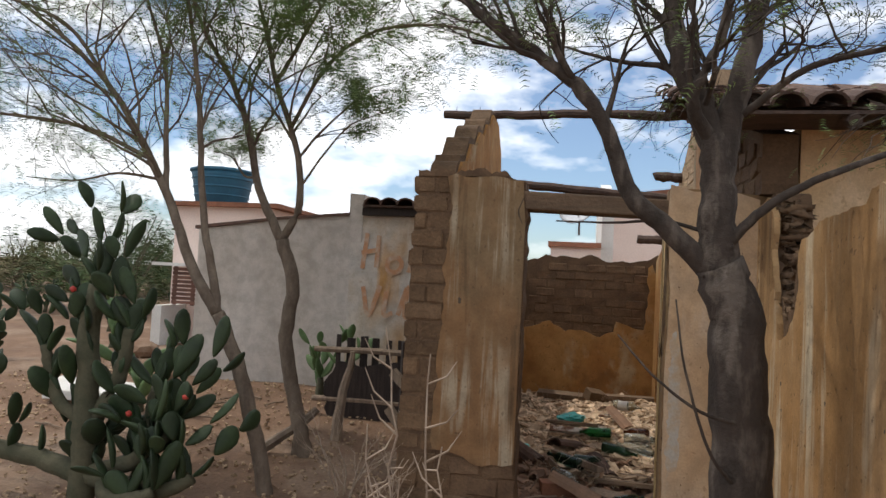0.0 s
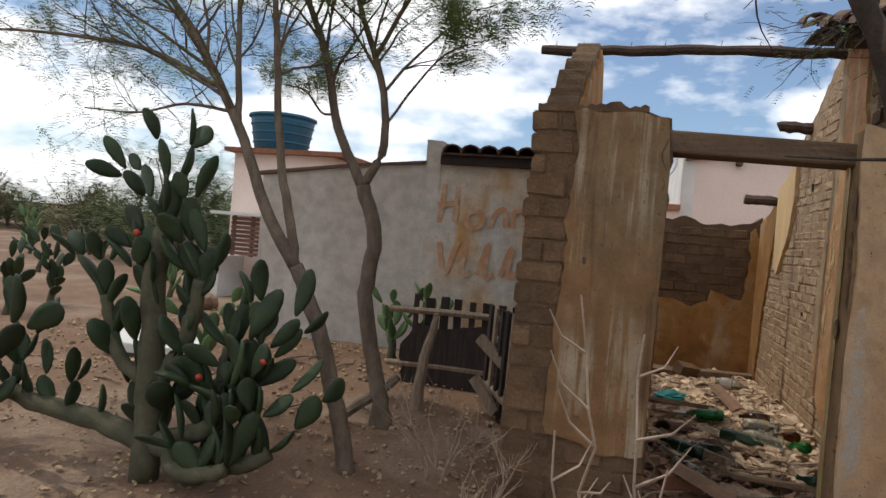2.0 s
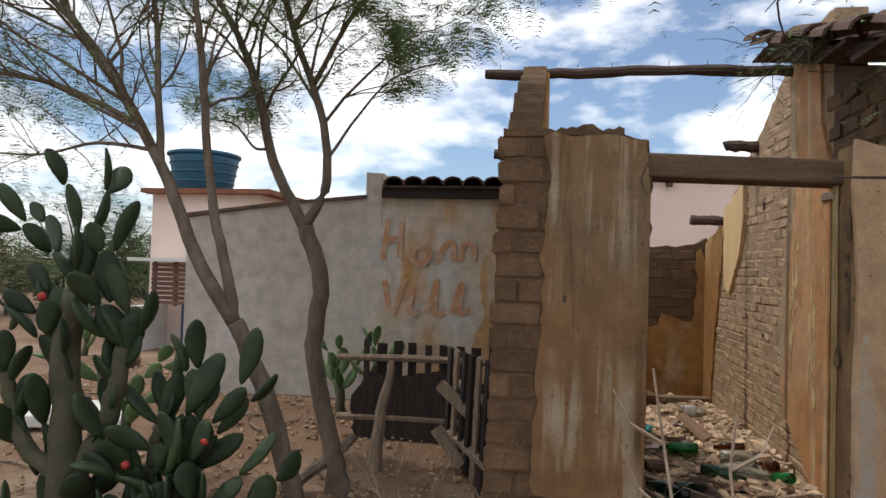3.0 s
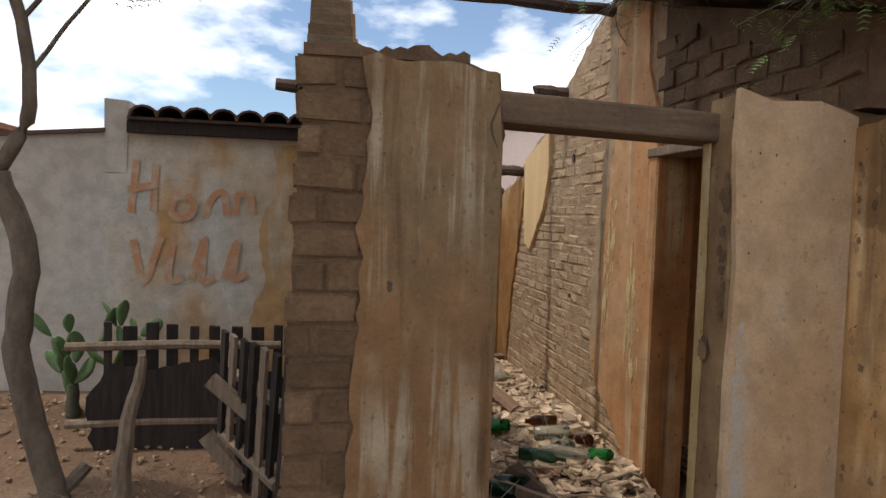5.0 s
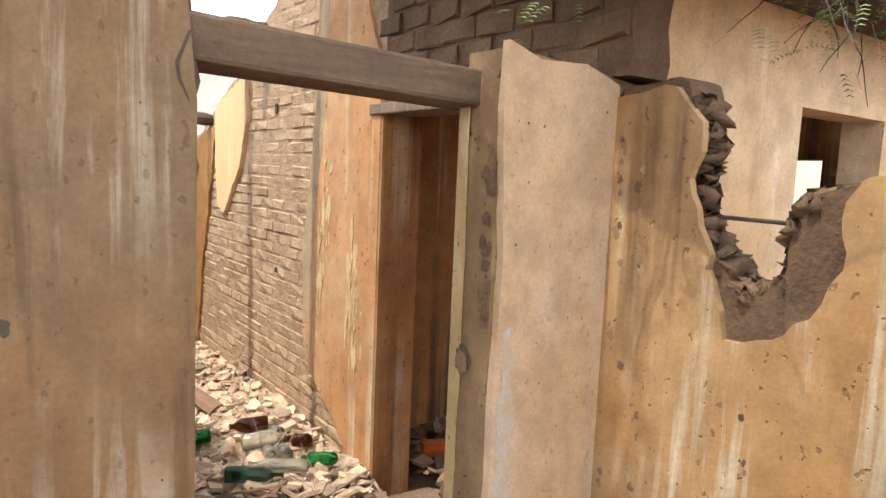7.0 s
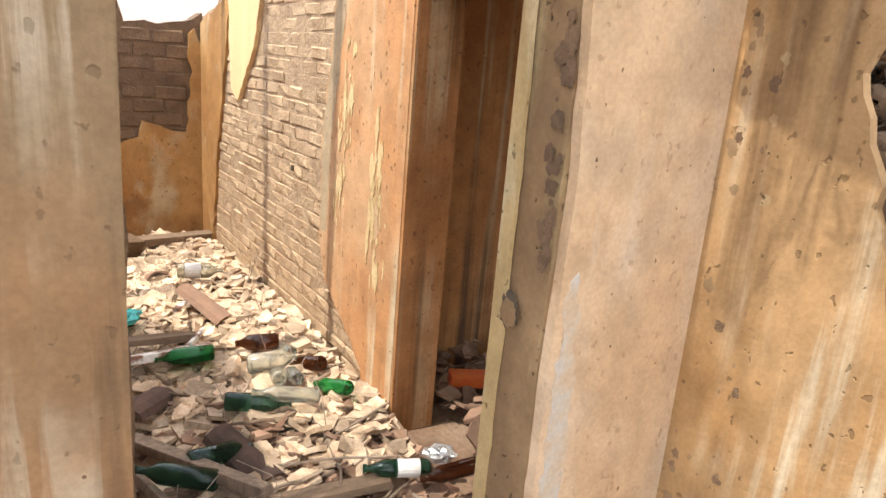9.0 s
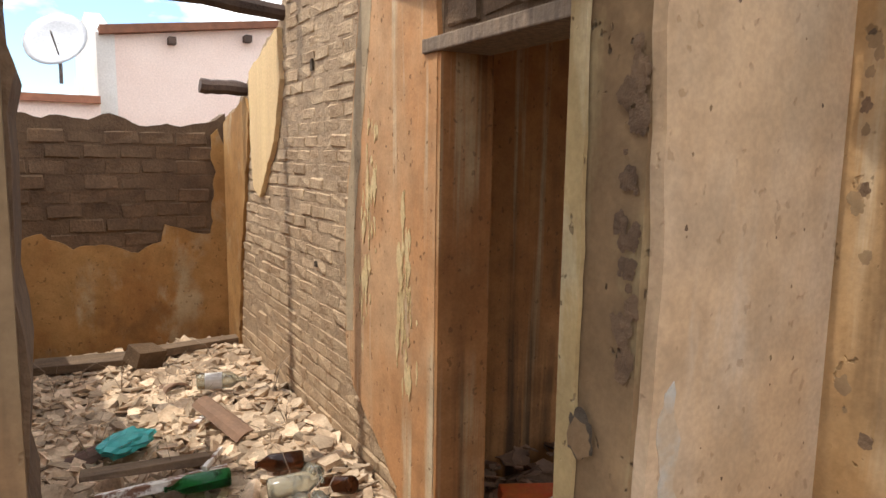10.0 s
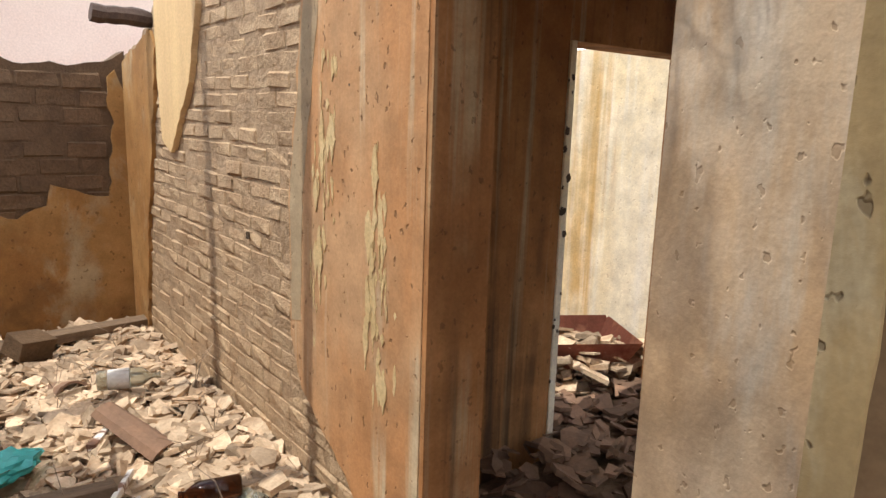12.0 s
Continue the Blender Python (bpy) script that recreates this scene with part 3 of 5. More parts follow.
# post to the east of the front doorway
post = empty("wall_post", (0, 0, 0), "pale pink plastered wall post beside the doorway", "wall", kind="structure")
part("core", slab(ragged([(1.765, -0.1), (2.44, -0.1), (2.44, 2.08), (2.0, 2.12), (1.775, 2.13)], 0.05, 0.01, (0, 1, 4), 13.0), "y", 5.275, 0.16), "jamb_plaster", post)
part("plaster", slab(ragged([(1.785, -0.05), (2.262, -0.05), (2.262, 2.07), (2.1, 2.12), (1.9, 2.11), (1.775, 2.15), (1.765, 1.95), (1.79, 1.5), (1.775, 1.0)], 0.05, 0.003, (0, 1), 14.0), "y", 5.245, 0.029), "post_plaster", post, "pale pink plaster with small knocks")
part("jamb_plaster", slab(ragged([(5.405, -0.05), (5.45, -0.05), (5.45, 2.02), (5.41, 2.05), (5.40, 1.4), (5.408, 0.7)], 0.05, 0.004, (0, 1), 15.0), "x", 1.757, 0.009), "jamb_edge", post, "yellowed rounded edge of the jamb")

# front lintel beam across the doorway
beam = link("lintel_beam", box((-0.46, -0.07, -0.06), (0.46, 0.07, 0.06), 0.012, 0.008), "beam")
beam.matrix_world = pose(1.345, 5.44, 2.035, 0, 2.2, 0)
tagged(beam, "weathered square timber beam across the doorway", "beam", kind="structure")

# low side wall with a broken-out window, coming forward from the post
HOLE = [(5.247, -0.1), (5.247, 2.06), (5.0, 2.07), (4.97, 1.96), (4.98, 1.77), (4.96, 1.64), (4.88, 1.55), (4.81, 1.48), (4.71, 1.45), (4.65, 1.52), (4.63, 1.68), (4.6, 1.74), (4.5, 1.77), (4.1, 1.8), (3.75, 1.86), (3.7, 1.9), (3.3, 1.86), (3.25, 1.74), (2.7, 1.78), (2.2, 1.7), (2.2, -0.1)]
low = empty("wall_low", (0, 0, 0), "rain-streaked orange wall with a broken-out window hole", "wall", kind="structure")
part("core", slab(ragged([(u, z) for u, z in HOLE], 0.03, 0.014, (0, 19, 20), 16.0), "x", 2.285, 0.17), "adobe_dark", low)
SKIN = [(5.247, -0.1), (5.247, 2.03), (5.1, 2.05), (5.02, 2.05), (4.92, 1.94), (4.94, 1.73), (4.88, 1.59), (4.8, 1.31), (4.66, 1.34), (4.56, 1.42), (4.49, 1.56), (4.5, 1.73), (4.46, 1.79), (4.1, 1.86), (3.75, 1.87), (3.7, 1.92), (3.3, 1.88), (3.25, 1.76), (2.7, 1.8), (2.2, 1.72), (2.2, -0.1)]
part("plaster", slab(ragged(SKIN, 0.04, 0.014, (0, 19, 20), 17.0), "x", 2.255, 0.03), "side_plaster", low, "orange plaster with pale rain streaks")

# pale flakes and small knocks in the plaster
fr = random.Random(41)
for k in range(110):
    u, z = fr.choice(((fr.gauss(6.97, 0.035), fr.gauss(0.98, 0.2)), (fr.gauss(7.02, 0.03), fr.gauss(1.2, 0.15)), (fr.gauss(7.41, 0.028), fr.gauss(1.2, 0.2)), (fr.gauss(7.33, 0.035), fr.gauss(1.55, 0.2))))
    big = fr.random() < 0.2
    w, t = fr.uniform(0.012, 0.026) if big else fr.uniform(0.003, 0.012), fr.uniform(0.06, 0.15) if big else fr.uniform(0.012, 0.06)
    shape = [(u - w, z), (u - w * 0.3, z - t * 0.6), (u, z - t), (u + w * 0.5, z - t * 0.35), (u + w, z + t * 0.1), (u + w * 0.6, z + t * 0.7), (u, z + t), (u - w * 0.6, z + t * 0.4)]
    part("flake", slab(ragged(shape, 0.012, 0.006, (), k * 1.7), "x", 2.2268 - 0.00004 * k, 0.003), "flake_pale", east, "pale yellow limewash showing through")


def knock(parent, axis, at, r, mat="mud_hollow_shade"):
    """A shallow ragged chip in the plaster."""
    bm = bmesh.new()
    bmesh.ops.create_icosphere(bm, subdivisions=1 if r < 0.008 else 3, radius=r)
    off = Vector((fr.uniform(0, 9), fr.uniform(0, 9), fr.uniform(0, 9)))
    for v in bm.verts:
        k = 1 + 0.75 * noise.noise(v.co * (1.3 / r) + off) + 0.35 * noise.noise(v.co * (3.5 / r) + off)
        u, z, d = v.co.y * k, v.co.z * k * 1.25, v.co.x * 0.07
        v.co = Vector((d, u, z) if axis == "x" else (u, d, z)) + Vector(at)
    part("knock", bm, mat, parent)


for _ in range(44):
    knock(low, "x", (2.255, fr.choice((fr.uniform(5.06, 5.23), fr.gauss(5.21, 0.012))), fr.uniform(0.5, 1.9)), fr.uniform(0.004, 0.014), fr.choice(("adobe_dark", "jamb_plaster")))
for _ in range(12):
    knock(low, "x", (2.255, fr.uniform(3.4, 4.9), fr.uniform(0.4, 1.2)), fr.uniform(0.004, 0.01))
for _ in range(34):
    knock(post, "y", (fr.uniform(1.82, 2.24), 5.245, fr.uniform(0.3, 2.0)), fr.uniform(0.002, 0.005), fr.choice(("adobe_dark", "jamb_plaster")))
for k in range(40):
    knock(post, "x", (1.765, fr.uniform(5.282, 5.32), fr.choice((1.78, 1.62, 1.5, 1.36)) + fr.uniform(-0.06, 0.06)), fr.uniform(0.004, 0.019), "adobe_dark")
knock(post, "x", (1.757, 5.385, 1.17), 0.03, "mud_hollow_shade")
knock(post, "x", (1.754, 5.383, 1.162), 0.024, "jamb_plaster")
for _ in range(9):
    knock(east, "x", (2.228, fr.uniform(6.78, 7.35), fr.uniform(0.4, 3.0)), fr.uniform(0.003, 0.005))
for _ in range(14):
    knock(pillar, "y", (fr.uniform(0.48, 0.9), 5.358, fr.uniform(0.4, 2.1)), fr.uniform(0.002, 0.004), "adobe_dark")
knock(pillar, "y", (0.533, 5.358, 1.4), 0.011)
# the dark sliver paints the shade inside the crack
part("crack", slab([(0.905, 2.06), (0.875, 1.985), (0.88, 1.95), (0.905, 1.9), (0.909, 1.9), (0.888, 1.95), (0.884, 1.985), (0.912, 2.06)], "y", 5.3565, 0.006), "mud_hollow_shade", pillar, "crack in the plaster, its shade drawn as a dark sliver")
# dark blocks on the brick face stand for the shade in the holes
for y, z, r in ((8.165, 2.14, 0.032), (8.13, 1.05, 0.016)):
    bm = box((2.236, y - r * 0.7, z - r), (2.244, y + r * 0.7, z + r), 0.003, 0.004)
    part("putlog_hole", bm, "mud_hollow_shade", east, "putlog hole, its shade drawn as a dark block")

part("blue_patch", slab(ragged([(1.80, 0.45), (1.85, 0.5), (1.865, 0.8), (1.855, 1.05), (1.83, 1.3), (1.81, 1.28), (1.80, 0.9)], 0.02, 0.016, (), 61.0), "y", 5.243, 0.004), "blue_wash", post, "worn pale blue limewash")
for k in range(90):
    i = fr.randint(2, 11)
    f = fr.random()
    u, z = (HOLE[i][j] + (HOLE[i + 1][j] - HOLE[i][j]) * f for j in (0, 1))
    r = fr.uniform(0.018, 0.05)
    bm = bmesh.new()
    bmesh.ops.create_icosphere(bm, subdivisions=2, radius=r)
    for v in bm.verts:
        v.co *= 1 + 0.3 * noise.noise(v.co * (0.9 / r) + Vector((k * 1.37, 0.4, 0))) + 0.12 * noise.noise(v.co * (2.5 / r) + Vector((0, k * 1.37, 0)))
        v.co = Vector((v.co.x * 1.3, v.co.y, v.co.z * 0.75)) + Vector((fr.uniform(2.31, 2.44), u + fr.uniform(-0.01, 0.03), z + fr.uniform(-0.045, 0.0)))
    part("mud_lump", bm, fr.choice(("adobe_dark", "adobe")), low, smooth=True)

# partition and rooms behind
part_wall = empty("wall_partition", (0, 0, 0), "cream plastered partition wall with a door opening", "wall", kind="structure")
part("panel", box((2.46, 5.22, -0.1), (3.4, 5.42, 2.5)), "inner_plaster", part_wall)
part("panel", box((3.4, 5.22, 2.1), (4.2, 5.42, 2.5)), "inner_plaster", part_wall)
part("panel", box((4.2, 5.22, -0.1), (6.49, 5.42, 2.5)), "inner_plaster", part_wall)
inner = empty("wall_inner", (0, 0, 0), "streaked dark brown inner wall with a doorway to a sunlit room", "wall", kind="structure")
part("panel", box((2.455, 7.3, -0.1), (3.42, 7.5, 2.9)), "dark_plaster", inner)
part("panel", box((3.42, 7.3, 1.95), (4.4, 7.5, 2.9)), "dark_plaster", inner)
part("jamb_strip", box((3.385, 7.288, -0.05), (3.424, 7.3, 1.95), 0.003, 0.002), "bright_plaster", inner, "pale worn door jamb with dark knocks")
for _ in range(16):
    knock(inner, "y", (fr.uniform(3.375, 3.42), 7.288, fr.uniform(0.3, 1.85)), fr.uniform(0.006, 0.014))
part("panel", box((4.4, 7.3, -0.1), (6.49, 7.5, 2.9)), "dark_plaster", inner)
tagged(link("wall_behind", box((2.46, 9.6, -0.1), (4.7, 9.8, 2.3)), "bright_plaster"), "cream rear wall of the roofless room", "wall", kind="structure")
tagged(link("wall_bright_room", box((4.7, 7.51, -0.1), (4.9, 9.8, 2.08)), "bright_plaster"), "sunlit cream wall of the roofless room behind", "wall", kind="structure")
end = empty("wall_east_end", (0, 0, 0), "brown plastered end wall with a doorway to the yard", "wall", kind="structure")
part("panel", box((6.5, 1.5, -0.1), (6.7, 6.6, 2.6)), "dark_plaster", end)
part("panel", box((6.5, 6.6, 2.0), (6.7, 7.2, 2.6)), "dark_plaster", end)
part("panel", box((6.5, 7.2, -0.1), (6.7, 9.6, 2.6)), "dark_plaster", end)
tagged(link("wall_yard", box((8.4, 4.5, -0.1), (8.6, 10.0, 2.7)), "bright_plaster"), "sunlit pale wall across the yard", "wall", kind="structure")

# ---- roof over the side room ----
def half_tile(length, r0, r1, sides=6):
    """A clay half-round tile, its hollow side down, along y."""
    bm = bmesh.new()
    rows = []
    for r, inner in ((1.0, False), (0.82, True)):
        for y, rad in ((0, r0), (length, r1)):
            rows.append([bm.verts.new((math.cos(math.pi * k / sides) * rad * r, y, math.sin(math.pi * k / sides) * rad * r * 0.8)) for k in range(sides + 1)])
    o0, o1, i0, i1 = rows
    for k in range(sides):
        bm.faces.new((o0[k], o0[k + 1], o1[k + 1], o1[k]))
        bm.faces.new((i0[k + 1], i0[k], i1[k], i1[k + 1]))
        bm.faces.new((o0[k + 1], o0[k], i0[k], i0[k + 1]))
        bm.faces.new((o1[k], o1[k + 1], i1[k + 1], i1[k]))
    return bm


def mesh_of(bm, mat, name):
    me = bpy.data.meshes.new(name)
    bm.to_mesh(me)
    bm.free()
    me.materials.append(M[mat])
    return me


def piece(name, me, parent, m):
    ob = new(name, me)
    ob.parent = parent
    ob.matrix_basis = m
    return ob


roof = empty("roof", (0, 0, 0), "sagging old clay tile roof with fallen tiles over the side room", "roof", kind="structure")
tile_meshes = [mesh_of(half_tile(0.42, 0.095, 0.075), "tile", "roof_tile") for _ in range(2)]
rnd = random.Random(5)
ROOF_Y, ROOF_Z, SLOPE = 4.85, 2.50, 17.0
for i in range(24):
    for j in range(8):
        if j < 2 and rnd.random() < 0.12:
            continue
        y = ROOF_Y + 0.33 * j * math.cos(radians(SLOPE)) + rnd.uniform(-0.03, 0.03)
        z = ROOF_Z + 0.33 * j * math.sin(radians(SLOPE)) + rnd.uniform(0, 0.02)
        piece("roof_tile", tile_meshes[0], roof, pose(1.92 + 0.19 * i, y, z, SLOPE + rnd.uniform(-4, 4), rnd.uniform(-5, 5), rnd.uniform(-4, 4)))
for k in range(8):
    bm = bmesh.new()
    x = 1.98 + 0.62 * k
    tube(bm, [(x, ROOF_Y - 0.02, ROOF_Z - 0.07), (x + 0.02, 6.0, ROOF_Z + 0.28), (x, 7.25, ROOF_Z + 0.67)], [0.035, 0.04, 0.04], 7)
    part("rafter", bm, "pole", roof)
for k in range(6):
    y = ROOF_Y + 0.42 * k
    z = ROOF_Z - 0.02 + 0.42 * k * math.tan(radians(SLOPE))
    part("board", box((1.9, y, z - 0.012), (6.4, y + 0.36, z + 0.008), 0.0, 0.006), "pole", roof)


def round_pole(name, pts, r, label, mat="pole", nails=0, seed=1):
    rnd = random.Random(seed)
    bm = bmesh.new()
    q = smooth_path(pts, 5, 0.008, rnd)
    tube(bm, q, [r * rnd.uniform(0.88, 1.12) for _ in q], 9)
    e = empty(name, (0, 0, 0), label, "beam")
    part("shaft", bm, mat, e)
    for k in range(nails):
        p = q[int((k + 0.5) / nails * (len(q) - 1))]
        bm = bmesh.new()
        tube(bm, [p + Vector((0, 0, r * 0.7)), p + Vector((0.004, 0, r + 0.035))], [0.003, 0.003], 4)
        part("nail", bm, "iron", e)
    return e


round_pole("ridge_pole", [(-0.10, 7.62, 3.15), (0.5, 7.6, 3.14), (1.2, 7.55, 3.145), (1.9, 7.5, 3.11), (2.42, 7.45, 3.10)], 0.043, "dark round ridge pole with nails, lying across the walls", nails=8)
round_pole("rafter_stub", [(1.97, 8.4, 2.70), (2.15, 8.4, 2.695), (2.44, 8.42, 2.69)], 0.05, "short rafter stub sticking out of the brick wall", seed=2)
round_pole("rafter_stub", [(1.93, 9.6, 2.13), (2.15, 9.6, 2.12), (2.44, 9.62, 2.11)], 0.05, "short rafter stub sticking out of the brick wall", seed=3)
round_pole("purlin", [(-0.1, 8.62, 2.66), (0.6, 8.66, 2.62), (1.4, 8.68, 2.56), (2.4, 8.7, 2.50)], 0.05, "dark sagging round purlin across the back of the room", seed=4)

# ---- neighbour's buildings ----
NY = 8.47
nb = empty("neighbour_wall", (0, 0, 0), "grey rendered neighbour's wall with faded red lettering", "wall", kind="structure")
part("render", slab([(-3.2, -0.1), (-1.3, -0.1), (-1.3, 2.2), (-2.2, 2.12), (-3.2, 1.98)], "y", NY, 0.2), "grey_render", nb)
part("coping", slab([(-3.24, 1.98), (-2.2, 2.12), (-1.32, 2.2), (-1.32, 2.23), (-2.2, 2.15), (-3.24, 2.02)], "y", NY - 0.03, 0.26), "tile", nb)
part("stained_render", slab([(-1.3, -0.1), (0.21, -0.1), (0.21, 2.31), (-1.3, 2.31)], "y", NY - 0.005, 0.2), "stain_render", nb, "rust-stained render")
part("end_pier", slab([(-1.33, 1.9), (-1.17, 1.9), (-1.16, 2.44), (-1.33, 2.45)], "y", NY - 0.012, 0.22), "grey_render", nb)
part("fascia", box((-1.16, NY - 0.07, 2.2), (0.21, NY - 0.02, 2.29), 0.004), "picket", nb, "dark eaves board")
nroof = empty("neighbour_roof", (0, 0, 0), "dark clay tile eaves of the neighbour's house", "roof", kind="structure")
part("boarding", box((-1.15, NY - 0.1, 2.292), (0.2, NY + 1.2, 2.315)), "tile", nroof)
for k in range(7):
    for j in range(4):
        m = pose(-1.03 + 0.19 * k, NY - 0.13 + 0.36 * j, 2.318 + 0.012 * j, 2, rnd.uniform(-3, 3), rnd.uniform(-2, 2)) @ Matrix.Scale(1.12, 4)
        piece("roof_tile", tile_meshes[1], nroof, m)
part("orange_stain", slab(ragged([(-0.12, 0.2), (0.2, 0.2), (0.2, 2.18), (-0.1, 2.15), (-0.05, 1.9), (-0.2, 1.5), (-0.14, 1.1), (-0.26, 0.8), (-0.2, 0.5)], 0.06, 0.03, (0, 1, 2), 31.0), "y", NY - 0.009, 0.004), "rust_stain", nb, "orange rain stain on the render")
# faded lettering, drawn in strokes
letters = empty("painted_letters", (0, 0, 0), "large faded red hand-painted letters on the wall", "sign")
STROKES = [
    [(-1.10, 2.0), (-1.14, 1.6)], [(-1.16, 1.78), (-0.95, 1.82)], [(-0.96, 1.98), (-0.98, 1.62)],
    [(-0.72, 1.74), (-0.83, 1.72), (-0.84, 1.6), (-0.73, 1.58), (-0.68, 1.67), (-0.73, 1.75)],
    [(-0.6, 1.58), (-0.56, 1.72), (-0.47, 1.78), (-0.44, 1.6)], [(-0.38, 1.6), (-0.36, 1.76), (-0.27, 1.76), (-0.25, 1.62)],
    [(-1.12, 1.4), (-1.04, 1.08), (-0.92, 1.42)], [(-0.84, 1.36), (-0.86, 1.1), (-0.76, 1.12)],
    [(-0.7, 1.1), (-0.6, 1.42), (-0.62, 1.1), (-0.52, 1.12)], [(-0.46, 1.1), (-0.36, 1.4), (-0.38, 1.12), (-0.28, 1.16)],
]
for row, st in enumerate(STROKES):
    bm = bmesh.new()
    q = smooth_path([(x, NY - 0.0135 - 0.005 * (row % 2), z) for x, z in st], 5)
    rows = []
    for i, p in enumerate(q):
        d = (q[min(i + 1, len(q) - 1)] - q[max(i - 1, 0)]).normalized()
        s, o = Vector((-d.z, 0, d.x)) * 0.026, Vector((0, -0.0004 * i, 0))
        rows.append((bm.verts.new(p + s + o), bm.verts.new(p - s + o)))
    for a, b in zip(rows, rows[1:]):
        bm.faces.new((a[0], a[1], b[1], b[0]))
    part("stroke", bm, "red_paint", letters)

# white house with the shutter and the blue tank
house = empty("white_house", (-5.2, 12.0, 0), "pale rendered house with a shuttered porch", "house", kind="structure")
house.matrix_world = Matrix()
part("wall", box((-5.57, 11.6, -0.1), (-3.8, 15, 2.55)), "pink_wall", house)
part("wall", box((-5.42, 10.9, -0.1), (-5.26, 11.59, 0.88)), "white_wall", house)
part("ledge", box((-5.45, 10.85, 1.52), (-4.0, 11.59, 1.57)), "white_wall", house)
part("door", box((-5.0, 11.56, 0.2), (-4.5, 11.595, 0.9)), "blue_paint", house, "blue painted door")
part("roof", box((-5.65, 11.4, 2.55), (-3.6, 15.2, 2.62)), "tile_red", house)
shutter = empty("slatted_shutter", (0, 0, 0), "red-brown slatted wooden shutter on the porch", "shutter")
for k in range(9):
    part("slat", box((-5.12, 10.93, 0.92 + 0.066 * k), (-4.4, 10.96, 0.97 + 0.066 * k), 0.004), "slat", shutter)
for x in (-5.12, -4.8, -4.46):
    part("stile", box((x, 10.96, 0.9), (x + 0.06, 10.99, 1.52), 0.004), "slat", shutter)
tank = empty("water_tank", (-5.07, 12.2, 2.62), "blue plastic water tank on the house roof", "tank")
part("body", lathe([(0.42, 0.0), (0.44, 0.02), (0.52, 0.5), (0.54, 0.58)], 24), "tank", tank, smooth=True)
part("lid", lathe([(0.55, 0.58), (0.57, 0.59), (0.57, 0.63), (0.5, 0.65), (0.2, 0.69), (0.02, 0.7)], 24), "tank", tank, "blue domed lid", smooth=True)
for z in (0.15, 0.3, 0.45):
    part("rib", lathe([(0.43 + z * 0.17, z), (0.455 + z * 0.17, z + 0.01), (0.455 + z * 0.17, z + 0.03), (0.436 + z * 0.17, z + 0.04)], 24), "tank", tank, smooth=True)

# pink house behind, with a dish
pink = empty("pink_house", (0, 0, 0), "pale pink house with a red tile roof edge", "house", kind="structure")
part("wall", slab([(1.9, -0.1), (9.5, -0.1), (9.5, 4.1), (4.2, 3.62), (1.9, 3.3)], "y", 15.5, 0.25), "pink_wall", pink)
part("wall", slab([(15.5, -0.1), (22.0, -0.1), (22.0, 4.1), (18.0, 4.0), (15.5, 3.32)], "x", 1.66, 0.24), "white_wall", pink)
part("porch_roof", box((0.6, 15.0, 2.3), (1.65, 16.5, 2.4)), "tile_red", pink)
part("porch_wall", box((0.65, 15.1, -0.1), (1.65, 16.4, 2.3)), "pink_wall", pink)
part("roof_edge", slab([(1.7, 3.28), (4.2, 3.62), (9.6, 4.1), (9.6, 4.2), (4.2, 3.72), (1.7, 3.4)], "y", 15.35, 0.5), "tile_red", pink)
for k in range(5):
    part("rafter_end", box((2.6 + 1.1 * k, 15.3, 3.22 + 0.13 * k), (2.7 + 1.1 * k, 15.5, 3.32 + 0.13 * k)), "pole", pink)
dish = empty("satellite_dish", (1.2, 15.2, 2.75), "grey satellite dish on the pink house", "dish")
bm = lathe([(0.02, 0.0), (0.15, 0.015), (0.3, 0.06), (0.4, 0.12), (0.405, 0.125), (0.3, 0.075), (0.15, 0.03), (0.02, 0.015)], 20)
d = part("reflector", bm, "dish", dish, smooth=True)
d.matrix_basis = pose(0, -0.1, 0.3, 62, 0, -25)
bm = bmesh.new()
tube(bm, [(0, 0, -0.2), (0, 0, 0.2), (0, -0.1, 0.32)], [0.025, 0.025, 0.025], 8)
part("mast", bm, "iron", dish)
bm = bmesh.new()
tube(bm, [(0, -0.15, 0.1), (-0.1, -0.55, 0.4)], [0.012, 0.012], 6)
part("arm", bm, "iron", dish)

# ---- vegetation ----
def leaf_sprays(bm, at, count, spread, size, rnd, flat=0.5):
    """Feathery sprays of narrow leaflets round a point."""
    for _ in range(count):
        p = Vector(at) + Vector((rnd.gauss(0, spread), rnd.gauss(0, spread), rnd.gauss(0, spread * flat)))
        d = Vector((rnd.uniform(-1, 1), rnd.uniform(-1, 1), rnd.uniform(-0.7, 0.3))).normalized()
        side = d.cross(Vector((rnd.uniform(-0.3, 0.3), rnd.uniform(-0.3, 0.3), 1))).normalized()
        length = size * rnd.uniform(0.7, 1.4)
        n = 5
        for k in range(n):
            c = p + d * (length * k / n) + Vector((0, 0, -0.3 * length * (k / n) ** 2))
            w = length * 0.30 * (1 - 0.5 * abs(k / n - 0.4))
            t = length / n * 0.34
            for s in (-1, 1):
                e = c + side * (s * w) + d * (w * 0.5)
                bm.faces.new([bm.verts.new(v) for v in (c, c + d * t, e + d * t * 0.3, e)])


